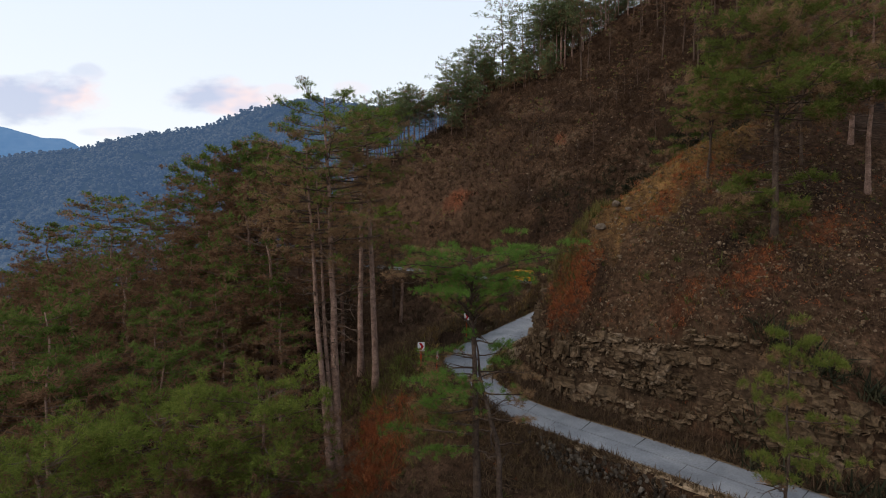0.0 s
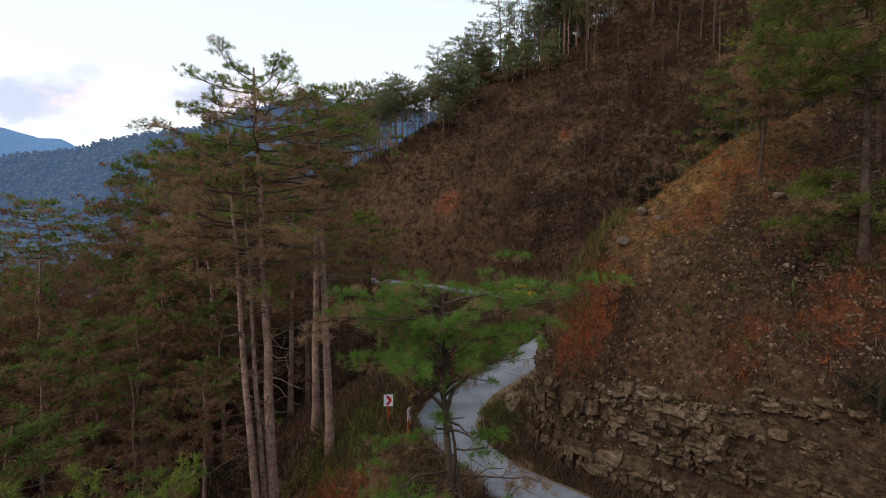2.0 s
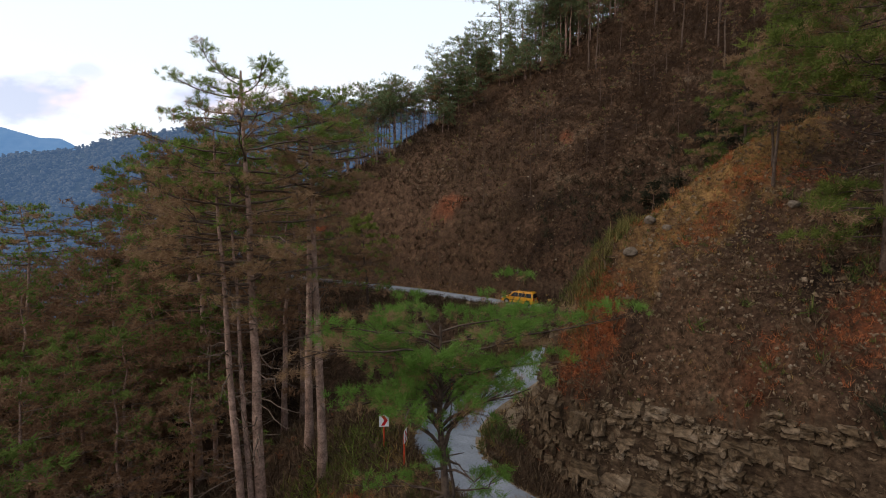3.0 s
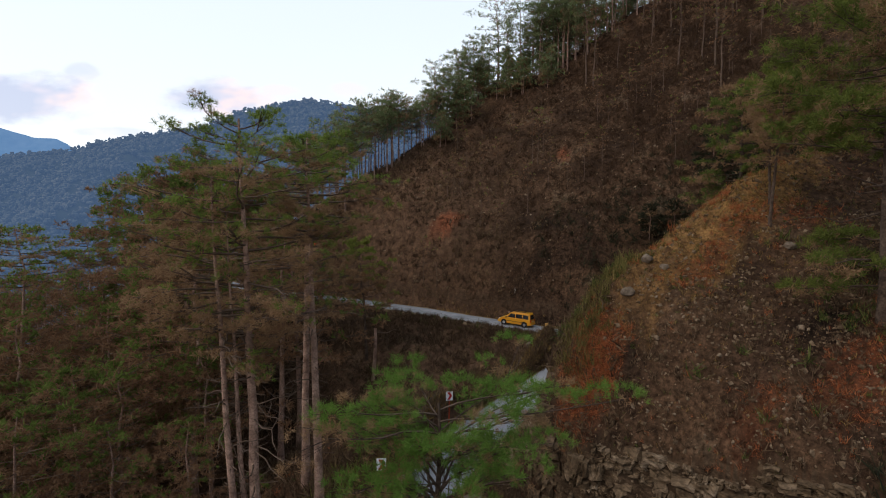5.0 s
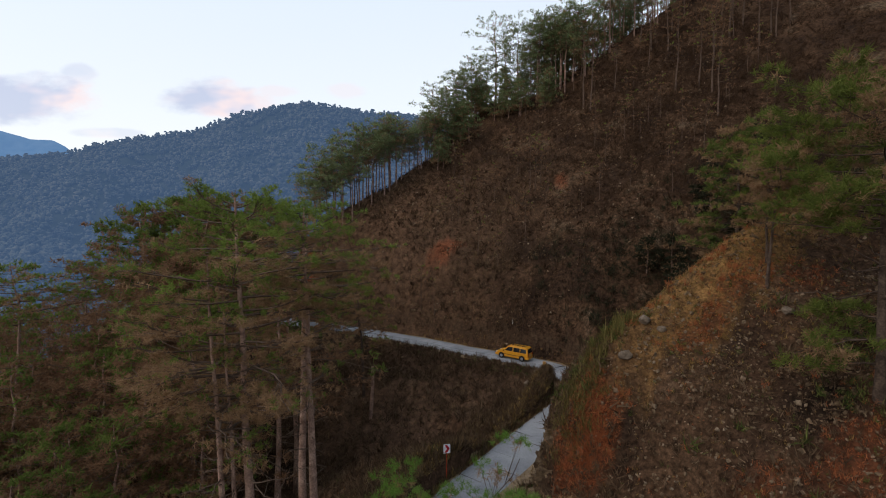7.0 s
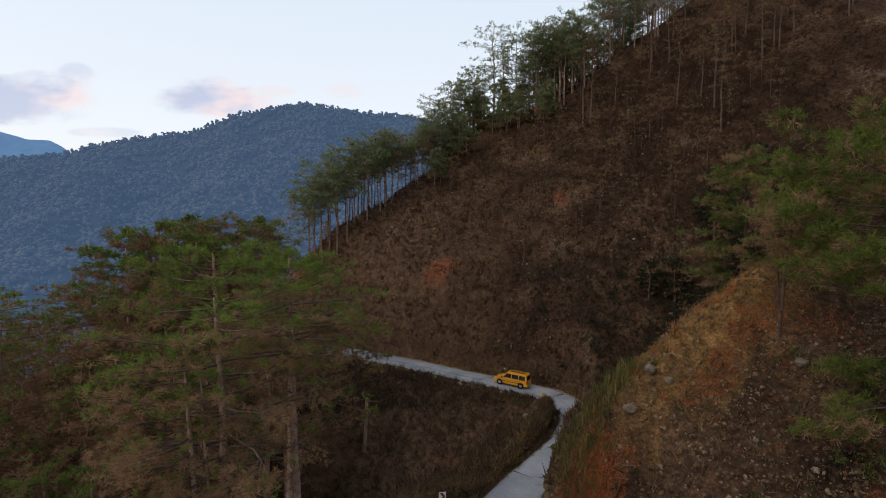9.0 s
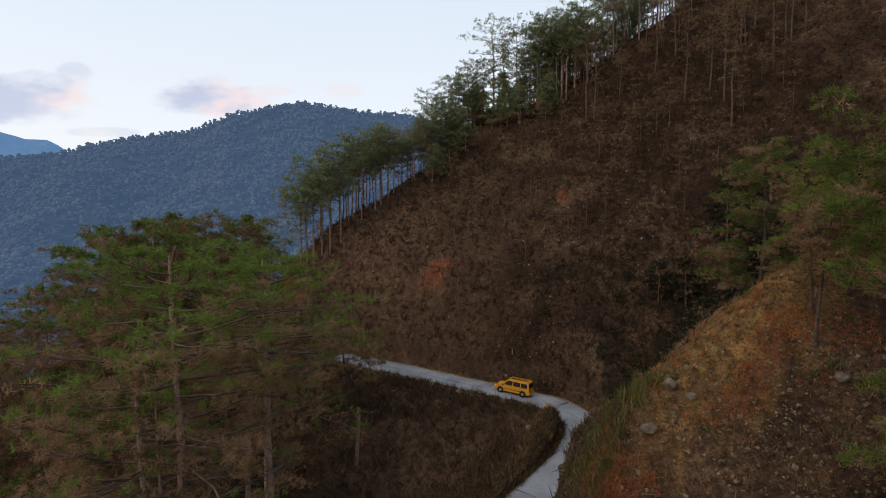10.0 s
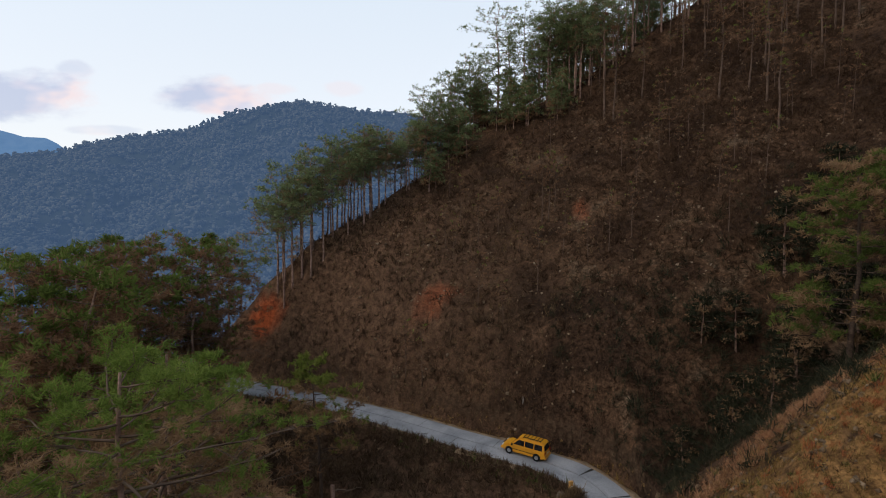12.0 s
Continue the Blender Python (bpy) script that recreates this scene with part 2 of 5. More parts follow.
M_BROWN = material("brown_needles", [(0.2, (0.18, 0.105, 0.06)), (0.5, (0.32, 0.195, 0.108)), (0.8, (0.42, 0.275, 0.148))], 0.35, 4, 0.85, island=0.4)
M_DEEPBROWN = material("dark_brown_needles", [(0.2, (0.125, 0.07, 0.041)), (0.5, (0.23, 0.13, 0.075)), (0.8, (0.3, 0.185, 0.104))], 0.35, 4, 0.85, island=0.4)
M_SPURGREEN = material("spur_green_needles", [(0.2, (0.062, 0.085, 0.018)), (0.5, (0.13, 0.16, 0.034)), (0.8, (0.235, 0.25, 0.06))], 0.35, 4, 0.75, island=0.4)
M_DEEPGREEN = material("dark_green_needles", [(0.2, (0.06, 0.086, 0.02)), (0.5, (0.115, 0.155, 0.034)), (0.8, (0.19, 0.225, 0.058))], 0.35, 4, 0.75, island=0.4)
M_BRUSH = material("dry_brush", [(0.2, (0.036, 0.0205, 0.0125)), (0.5, (0.064, 0.036, 0.0212)), (0.8, (0.1, 0.061, 0.036))], 0.3, 4, 0.95, island=0.6)
M_GRASS = material("golden_grass", [(0.2, (0.085, 0.05, 0.019)), (0.5, (0.21, 0.125, 0.042)), (0.8, (0.35, 0.24, 0.082))], 0.4, 4, 0.9, island=0.6)
M_WEED = material("brown_weeds", [(0.2, (0.052, 0.032, 0.02)), (0.5, (0.1, 0.063, 0.038)), (0.8, (0.16, 0.107, 0.066))], 0.3, 4, 0.95, island=0.6)
M_TANGRASS = material("tan_grass", [(0.2, (0.19, 0.085, 0.045)), (0.5, (0.36, 0.18, 0.095)), (0.8, (0.5, 0.29, 0.165))], 0.4, 4, 0.9, island=0.6)
M_DRYGRASS = material("pale_dry_grass", [(0.2, (0.075, 0.05, 0.026)), (0.5, (0.15, 0.098, 0.05)), (0.8, (0.24, 0.165, 0.085))], 0.4, 4, 0.9, island=0.6)
M_FERN = material("rusty_fern", [(0.2, (0.16, 0.046, 0.021)), (0.5, (0.33, 0.1, 0.04)), (0.8, (0.46, 0.175, 0.072))], 0.4, 4, 0.9, island=0.6)
M_SHRUB = material("green_shrub", [(0.2, (0.03, 0.045, 0.012)), (0.5, (0.07, 0.095, 0.022)), (0.8, (0.16, 0.16, 0.05))], 0.4, 4, 0.9, island=0.6)


def translucent(m, share):
    """Thin needles let part of the light through."""
    nt = m.node_tree
    b = nt.nodes["Principled BSDF"]
    col = b.inputs["Base Color"].links[0].from_socket
    tr, mix = nt.nodes.new("ShaderNodeBsdfTranslucent"), nt.nodes.new("ShaderNodeMixShader")
    nt.links.new(col, tr.inputs["Color"])
    mix.inputs[0].default_value = share
    nt.links.new(b.outputs[0], mix.inputs[1])
    nt.links.new(tr.outputs[0], mix.inputs[2])
    nt.links.new(mix.outputs[0], nt.nodes["Material Output"].inputs["Surface"])


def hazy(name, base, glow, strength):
    """Forested distance behind a mile of air: dim growth, blue-grey haze painted as emission."""
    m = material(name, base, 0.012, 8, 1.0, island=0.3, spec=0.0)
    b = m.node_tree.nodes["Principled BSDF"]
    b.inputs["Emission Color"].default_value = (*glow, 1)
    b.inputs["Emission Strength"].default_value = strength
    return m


# blue emission stands in for the haze over the far slopes
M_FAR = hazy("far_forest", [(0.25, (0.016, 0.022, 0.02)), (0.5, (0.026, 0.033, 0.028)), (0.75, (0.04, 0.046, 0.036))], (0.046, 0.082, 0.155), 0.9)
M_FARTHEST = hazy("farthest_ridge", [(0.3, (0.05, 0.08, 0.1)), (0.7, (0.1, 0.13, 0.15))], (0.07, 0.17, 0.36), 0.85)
M_JOINT = material("road_joint", [(0.3, (0.05, 0.048, 0.045)), (0.7, (0.11, 0.1, 0.09))], 1.0, 5, 0.95)
M_YELLOW = material("yellow_paint", [(0.3, (0.62, 0.27, 0.012)), (0.7, (0.7, 0.32, 0.018))], 0.8, 4, 0.32, spec=0.5)
M_DARKGLASS = material("tinted_glass", [(0.3, (0.012, 0.013, 0.015)), (0.7, (0.02, 0.021, 0.024))], 1.0, 2, 0.08, spec=0.6)
M_RUBBER = material("tyre_rubber", [(0.3, (0.014, 0.014, 0.014)), (0.7, (0.03, 0.03, 0.03))], 6.0, 4, 0.8)
M_ALLOY = material("alloy", [(0.3, (0.4, 0.4, 0.41)), (0.7, (0.55, 0.55, 0.56))], 3.0, 3, 0.35, metal=0.8)
M_BLACK = material("black_plastic", [(0.3, (0.015, 0.015, 0.016)), (0.7, (0.03, 0.03, 0.032))], 4.0, 3, 0.5)
M_LAMPRED = material("red_lens", [(0.3, (0.3, 0.01, 0.008)), (0.7, (0.4, 0.02, 0.012))], 4.0, 2, 0.2)
M_LAMPCLEAR = material("clear_lens", [(0.3, (0.6, 0.6, 0.6)), (0.7, (0.75, 0.75, 0.75))], 4.0, 2, 0.15)
M_WHITE = material("white_sheet", [(0.3, (0.62, 0.62, 0.62)), (0.7, (0.78, 0.78, 0.78))], 5.0, 4, 0.5)
M_RED = material("sign_red", [(0.3, (0.4, 0.015, 0.02)), (0.7, (0.52, 0.025, 0.03))], 5.0, 4, 0.5)
M_ORANGE = material("orange_post", [(0.3, (0.4, 0.05, 0.025)), (0.7, (0.52, 0.085, 0.035))], 4.0, 5, 0.7)
M_MARKER = material("faded_marker_paint", [(0.3, (0.45, 0.22, 0.06)), (0.7, (0.62, 0.36, 0.12))], 5.0, 5, 0.8)
M_RUBBLE = material("rubble", [(0.25, (0.035, 0.026, 0.019)), (0.5, (0.07, 0.055, 0.042)), (0.75, (0.14, 0.117, 0.093))], 0.7, 7, 0.95, 0.03, 5.0, island=0.6, fine=0.3)
M_PALEROCK = material("pale_boulder", [(0.25, (0.09, 0.066, 0.047)), (0.7, (0.21, 0.165, 0.125))], 1.2, 8, 0.9, 0.05, 5.0, fine=0.3)
# near-black growth: shade of gully and rock hollows put into the colour
M_SHADETHICKET = material("dark_thicket", [(0.2, (0.014, 0.016, 0.01)), (0.5, (0.03, 0.032, 0.018)), (0.8, (0.06, 0.055, 0.03))], 0.3, 4, 0.95, island=0.6)
M_RIDGE = material("ridge_needles", [(0.2, (0.125, 0.16, 0.075)), (0.5, (0.2, 0.24, 0.11)), (0.8, (0.29, 0.315, 0.15))], 0.35, 4, 0.8, island=0.4)
for needle in (M_GREEN, M_OLIVE, M_SPURGREEN, M_VIVID, M_BROWN, M_RIDGE, M_DEEPBROWN, M_DEEPGREEN):
    translucent(needle, 0.45)
M_TALLGRASS = material("tall_olive_grass", [(0.2, (0.06, 0.055, 0.018)), (0.5, (0.13, 0.115, 0.035)), (0.8, (0.24, 0.18, 0.07))], 0.4, 4, 0.9, island=0.6)
# far crowns carry the same painted haze, a faint blue emission
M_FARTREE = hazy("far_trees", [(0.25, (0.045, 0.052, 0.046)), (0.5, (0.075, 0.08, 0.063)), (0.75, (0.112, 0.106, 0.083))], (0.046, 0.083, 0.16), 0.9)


# ---- mesh helpers ----
def mesh_np(name, verts, faces, smooth=False):
    """A mesh from arrays of places and of triangles or quads."""
    verts, faces = np.asarray(verts, np.float32).reshape(-1, 3), np.asarray(faces, np.int32)
    me = bpy.data.meshes.new(name)
    n, k = faces.shape
    me.vertices.add(len(verts))
    me.vertices.foreach_set("co", verts.ravel())
    me.loops.add(n * k)
    me.loops.foreach_set("vertex_index", faces.ravel())
    me.polygons.add(n)
    me.polygons.foreach_set("loop_start", np.arange(0, n * k, k, dtype=np.int32))
    me.polygons.foreach_set("use_smooth", np.full(n, smooth))
    me.update(calc_edges=True)
    return me


def add_part(name, me, mat, parent=None, label=""):
    if mat is not None:
        me.materials.append(mat)
    ob = new(name, me)
    if parent is not None:
        ob.parent = parent
    return tagged(ob, label)


def thing(name, m, label, category, group="", kind=""):
    ob = new(name)
    ob.matrix_world = m
    return tagged(ob, label, category, group, kind)


def smooth_line(points, per):
    """Catmull-Rom through the points."""
    p = np.array(points, float)
    p = np.vstack([2 * p[0] - p[1], p, 2 * p[-1] - p[-2]])
    out = []
    for i in range(1, len(p) - 2):
        for t in np.arange(per) / per:
            a, b, c, d = p[i - 1 : i + 3]
            out.append(0.5 * (2 * b + (c - a) * t + (2 * a - 5 * b + 4 * c - d) * t * t + (3 * b - a - 3 * c + d) * t**3))
    out.append(p[-2])
    return np.array(out)


def tube(path, radii, sides=7):
    """Vertices and quads of a tapered tube."""
    path, radii = np.asarray(path, float), np.asarray(radii, float)
    tang = np.gradient(path, axis=0)
    tang /= np.linalg.norm(tang, axis=1)[:, None] + 1e-9
    ref = np.where(np.abs(tang[:, 2:3]) > 0.9, [[1.0, 0, 0]], [[0, 0, 1.0]])
    u = np.cross(tang, ref)
    u /= np.linalg.norm(u, axis=1)[:, None] + 1e-9
    v = np.cross(tang, u)
    a = np.arange(sides) * 2 * np.pi / sides
    ring = path[:, None] + radii[:, None, None] * (np.cos(a)[None, :, None] * u[:, None] + np.sin(a)[None, :, None] * v[:, None])
    i, j = np.meshgrid(np.arange(len(path) - 1), np.arange(sides), indexing="ij")
    k = (j + 1) % sides
    quads = np.stack([i * sides + j, i * sides + k, (i + 1) * sides + k, (i + 1) * sides + j], -1).reshape(-1, 4)
    return ring.reshape(-1, 3), quads


def joined(pieces):
    vs, fs, n = [], [], 0
    for v, q in pieces:
        vs.append(v)
        fs.append(np.asarray(q) + n)
        n += len(v)
    return np.vstack(vs), np.vstack(fs)


def tufts(rng, places, size, blades, width, up=0.5, out=None):
    """Sprays of thin leaf blades at the places: arrays of triangles."""
    n = len(places)
    d = rng.normal(size=(n, blades, 3))
    d[..., 2] += up
    if out is not None:
        d += 0.7 * out[:, None, :]
    d /= np.linalg.norm(d, axis=-1, keepdims=True)
    s = np.asarray(size) * np.ones(n)
    length = s[:, None, None] * rng.uniform(0.6, 1.15, (n, blades, 1))
    side = np.cross(d, rng.normal(size=(n, blades, 3)))
    side /= np.linalg.norm(side, axis=-1, keepdims=True) + 1e-9
    base = places[:, None, :] + rng.normal(size=(n, blades, 3)) * s[:, None, None] * 0.18
    w = width * s[:, None, None]
    tri = np.stack([base - side * w * 0.5, base + side * w * 0.5, base + d * length], 2)
    v = tri.reshape(-1, 3)
    return v, np.arange(len(v)).reshape(-1, 3)


# ---- the lie of the land ----
ROAD = smooth_line([(38, 9, -5.0), (30, 18.5, -4.7), (21, 29.2, -4.4), (14.1, 36.4, -4.3), (9.6, 40.0, -4.0), (5.2, 42.9, -3.2), (2.5, 45.8, -2.3), (2.1, 49.0, -1.7), (3.9, 53.0, -1.1), (7.6, 57.5, -0.5), (11.3, 62.1, 0.1), (15.8, 67.0, 1.1), (18.4, 72.5, 1.9), (16.6, 78.3, 2.3), (11.2, 82.2, 2.6), (5.0, 85.7, 2.9), (-1.5, 89.4, 3.3), (-13.4, 95.5, 3.8), (-21.4, 97.9, 4.2), (-33, 103.5, 5.0), (-48, 112, 6.0)], 8)
HALF = 2.25


def bumps(x, y, size, seed):
    """Cheap smooth unevenness: a sum of turned waves."""
    r = np.random.RandomState(seed)
    z = np.zeros_like(x)
    for k in range(9):
        a, p, f = r.uniform(0, 6.28), r.uniform(0, 6.28), r.uniform(0.6, 2.4) / size
        z += np.sin((np.cos(a) * x + np.sin(a) * y) * f * 6.28 + p + 1.7 * np.sin((np.sin(a) * x - np.cos(a) * y) * f * 3.1)) / (0.6 + f * size)
    return z / 5


def smax(a, b, k):
    return 0.5 * (a + b + np.sqrt((a - b) ** 2 + k * k))


RIDGE = np.array([(-90, 78), (-40, 93), (-25, 102.5), (-20, 106), (-12, 110), (1, 119.5), (6, 128), (13, 134), (20, 130), (27, 126), (48, 131), (90, 140), (300, 215)], float)


def setback(cy):
    """How far the cut face stands back from the road's inner edge."""
    return np.interp(cy, [36, 39, 41, 43, 45.8, 49, 53, 55.5, 58, 62, 66], [1.3, 1.2, 1.5, 2.2, 3.0, 3.4, 3.3, 2.5, 1.0, 0.2, 0.2])


def cut_height(cy):
    """Height of the cut face, growing down the lower road."""
    far = np.clip((cy - 66) / 8, 0, 1)
    return (5.2 + 0.36 * np.clip(43 - cy, 0, 13) + 2.2 * np.clip((cy - 45) / 4, 0, 1)) * (1 - far) + 3.2 * far


def height(x, y, near_road=True):
    """The ground's height over the plan, in metres."""
    x, y = np.asarray(x, float), np.asarray(y, float)
    # main hillside, up to its ridge and down behind it
    yr = np.interp(x, RIDGE[:, 0], RIDGE[:, 1])
    dx = x - 11.6
    slope_x = np.where(dx > 0, 0.57 * dx, 0.16 * dx)
    slope_x = np.where(x < -28, slope_x + 0.12 * (x + 28), slope_x)
    hill = 15.2 + slope_x + 0.8 * (np.minimum(y, yr) - 93) - 0.9 * np.maximum(y - yr, 0)
    hill = np.where(dx > 70, hill - 0.5 * (dx - 70), hill)
    hill = hill - 0.6 * np.maximum(84 - y, 0) * np.clip((x - 18) / 10, 0, 1)
    # spur round which the road bends
    s, q = (x - 16.8) * 0.93 + (y - 50) * 0.37, -(x - 16.8) * 0.37 + (y - 50) * 0.93
    crest = 13.3 + 0.66 * np.clip(s, -60, 7) + 0.42 * np.clip(s - 7, 0, 38) + 0.5 * np.exp(-(((s + 2.5) / 2.5) ** 2)) + 0.25 * np.maximum(s - 45, 0)
    spur = crest + np.where(q < 0, 0.6 * q, -(0.1 + 0.5 * np.clip(-s / 5, 0, 1)) * q - 0.85 * np.maximum(q - 1.8, 0) * np.clip(1 + s / 2.5, 0, 1))
    spur = np.where(s < -2, spur + 0.1 * (s + 2), spur)
    # valley to the west and before the camera
    valley = -11.5 + 0.1 * (y - 40) + 0.3 * np.minimum(x + 6, 8)
    valley = np.maximum(valley, -46 + 0 * x)
    z = smax(smax(hill, spur, 1.5), valley, 4)
    z = z + 0.9 * bumps(x, y, 14, 3) + 0.35 * bumps(x, y, 4.5, 5)
    z = z - 3.2 * np.exp(-(((x - 33) / 8) ** 2) - ((y - 78) / 6) ** 2)
    su, sv = (x + 22.4) * 0.946 - (y - 104.3) * 0.325, (x + 22.4) * 0.325 + (y - 104.3) * 0.946
    scarp = np.clip(1 - (su / 4.6) ** 2 - (sv / 1.6) ** 2, 0, 1)
    z = z - 1.6 * scarp ** 0.5
    if near_road:
        hi, lo, low, on = np.full_like(z, 1e3), np.full_like(z, -1e3), np.full_like(z, -1e3), np.full_like(z, 1e3)
        level, side, ceil = np.zeros_like(z), np.zeros_like(z), np.full_like(z, 1e3)
        wob = 0.5 * bumps(x, y, 5, 8) + 0.3 * bumps(x, y, 1.7, 9)
        for (cx, cy, cz), (tx, ty) in zip(ROAD, np.gradient(ROAD[:, :2], axis=0)):
            c = np.hypot(x - cx, y - cy)
            d = c - HALF - 0.6
            far = np.clip((cy - 66) / 8, 0, 1)
            dd = np.maximum(d + wob * np.clip(d, 0, 1), 0)
            cliff = cut_height(cy)
            ditch = setback(cy)
            du = np.maximum(dd - ditch, 0)
            cut = np.where(du < 0.6, cliff * du / 0.6, cliff + (1.7 + 0.35 * far) * (du - 0.6)) + 0.3 * np.minimum(dd, ditch)
            bf = np.clip(1.25 - abs(cy - 51.5) / 8, 0, 1)
            bank = 2.0 * bf
            fill = (1 - bf) * np.minimum(3.2 * dd, 1.6) * (1 - 0.6 * far) + (0.42 + 0.25 * np.clip((54 - cy) / 8, 0, 1)) * np.maximum(dd - 0.5 - 1.0 * bf, 0) + 0.03 * np.maximum(dd - 4, 0) ** 1.5
            hi = np.minimum(hi, cz + cut)
            low = np.maximum(low, cz - fill)
            lo = np.maximum(lo, cz - fill + bank * np.clip(dd / 1.2, 0, 1) * (1 - far))
            ceil = np.minimum(ceil, cz + bank * np.clip(dd / 1.2, 0, 1) * (1 - far) - 0.12 * dd + 1.2 * np.maximum(dd - 13, 0))
            side = np.where(c < on, tx * (y - cy) - ty * (x - cx), side)
            level = np.where(c < on, cz, level)
            on = np.minimum(on, c)
        hi = np.where(side > 0, np.minimum(hi, ceil), hi)
        lo = np.where(side > 0, lo, low)
        z = np.clip(z, lo, np.maximum(hi, lo))
        along = np.clip(((x - 9.4) * 4.8 + (y - 65.0) * 5.6) / (4.8**2 + 5.6**2), 0, 1)
        mound = np.clip(1.4 - np.hypot(x - 9.4 - 4.8 * along, y - 65.0 - 5.6 * along) / 2.5, 0, 1) * (0.4 + 0.6 * along)
        z = np.where(side > 0, z + 3.5 * mound * np.clip((on - HALF - 0.4) / 0.6, 0, 1), z)
        # the hollow in which the tall pines stand
        z = z - 4.6 * np.exp(-(((x + 9.5) / 5.0) ** 2) - ((y - 39.5) / 5.5) ** 2) * np.clip((on - 6) / 5, 0, 1)
        z = np.where(on < HALF + 0.6, level - 0.12, z)
    return z


def ground_at(x, y):
    return float(height(np.array([x]), np.array([y]))[0])


def blot(x, y, cx, cy, rx, ry, turn=0.0):
    c, s = np.cos(turn), np.sin(turn)
    u, v = ((x - cx) * c + (y - cy) * s) / rx, (-(x - cx) * s + (y - cy) * c) / ry
    return np.clip(1.4 - np.hypot(u, v) + 0.5 * bumps(x, y, 3, 21), 0, 1)


def red_soil(x, y):
    # bare red earth on the main slope and in the scarp over the road
    return np.clip(blot(x, y, -21.8, 104.6, 3.0, 1.2, -0.33) * 1.1 + 0.42 * blot(x, y, 3.2, 97.0, 3.4, 1.6, 0.0) + 0.4 * blot(x, y, 22.9, 101, 1.2, 2.3), 0, 1)


def golden_grass(x, y):
    # dry grass over the crest of the spur
    return np.clip((0.9 * blot(x, y, 27, 55.5, 8, 3.2, 0.4) + 1.1 * blot(x, y, 22.0, 52.2, 10.0, 3.4, 0.38) + 0.15 * blot(x, y, 20, 46.5, 6, 3.5, 0.4) + 0.7 * blot(x, y, 19, 57, 5, 3, 0.4)) * (0.72 + 0.7 * bumps(x, y, 3.5, 33) + 0.5 * bumps(x, y, 1.2, 34)), 0, 1)


def fern(x, y):
    # rust-coloured dead fern
    return np.clip(1.0 * blot(x, y, 11.9, 47.2, 2.2, 1.9) + 0.55 * blot(x, y, 24, 39.5, 2.6, 1.6, 0.5) + 1.3 * blot(x, y, -8.0, 39.5, 5.0, 3.4) + 0.4 * blot(x, y, 19, 40.0, 2.0, 1.2) + 0.4 * blot(x, y, 30, 42, 3, 1.6) + 0.5 * blot(x, y, 24.5, 51, 3, 1.3, 0.4) + 0.45 * blot(x, y, 20, 48.6, 2.5, 1.1, 0.4) + 0.4 * blot(x, y, 28, 50, 2.5, 1.5), 0, 1)


def spaced(a, b, step, reach, fine):
    """Even steps from a to b, half as wide along the rock face, and widening ones out to reach on both sides."""
    mid = np.concatenate([np.arange(a, fine[0], step), np.arange(fine[0], fine[1], step / 2), np.arange(fine[1], b + step, step)])
    grow = step * 1.25 ** np.arange(1, 60)
    far = np.cumsum(grow)
    far = far[far < reach]
    return np.concatenate([a - far[::-1], mid, mid[-1] + far])


def build_ground():
    xs, ys = spaced(-36, 50, 0.5, 3500, (2, 34)), spaced(8, 128, 0.5, 3500, (24, 64))
    gx, gy = np.meshgrid(xs, ys)
    z = height(gx, gy)
    away = np.maximum(np.hypot(gx, gy - 60) - 140, 0)
    z = np.where(away > 0, np.maximum(z - 0.35 * away, -120 + 12 * bumps(gx, gy, 300, 4)), z)
    ny, nx = gx.shape
    i, j = np.meshgrid(np.arange(ny - 1), np.arange(nx - 1), indexing="ij")
    a = i * nx + j
    me = mesh_np("ground", np.stack([gx, gy, z], -1), np.stack([a, a + 1, a + nx + 1, a + nx], -1).reshape(-1, 4), True)
    soil = np.zeros((ny, nx, 4), np.float32)
    soil[..., 0], soil[..., 1], soil[..., 2] = red_soil(gx, gy), golden_grass(gx, gy), fern(gx, gy)
    soil[..., 3] = np.clip((0.95 - (gx + 12) / 38 + 0.35 * bumps(gx, gy, 12, 52)) * np.clip((gy - 84) / 6, 0, 1), 0, 1) * (gx < 60)
    soil[..., 3] = np.maximum(soil[..., 3], np.clip(0.75 * blot(gx, gy, 0, 68, 12, 16) * (gx < 15) + 0.85 * blot(gx, gy, -6, 40, 9, 7), 0, 0.8))
    att = me.color_attributes.new("soil", "FLOAT_COLOR", "POINT")
    att.data.foreach_set("color", soil.ravel())
    ob = add_part("ground", me, M_GROUND)
    return tagged(ob, "steep brown hillside with dry grass, soil and stones", "ground", kind="structure")


build_ground()


def across(offsets, rows=None):
    """Strips that follow the road: places at the given (sideways, upward) offsets for each row of it."""
    p = ROAD if rows is None else rows
    t = np.gradient(p[:, :2], axis=0)
    t /= np.linalg.norm(t, axis=1)[:, None]
    nrm = np.stack([t[:, 1], -t[:, 0]], 1)
    v = np.stack([np.column_stack([p[:, :2] + nrm * o, p[:, 2] + h]) for o, h in offsets], 1)
    n, k = v.shape[:2]
    i, j = np.meshgrid(np.arange(n - 1), np.arange(k - 1), indexing="ij")
    a = i * k + j
    return v, np.stack([a, a + 1, a + k + 1, a + k], -1).reshape(-1, 4)


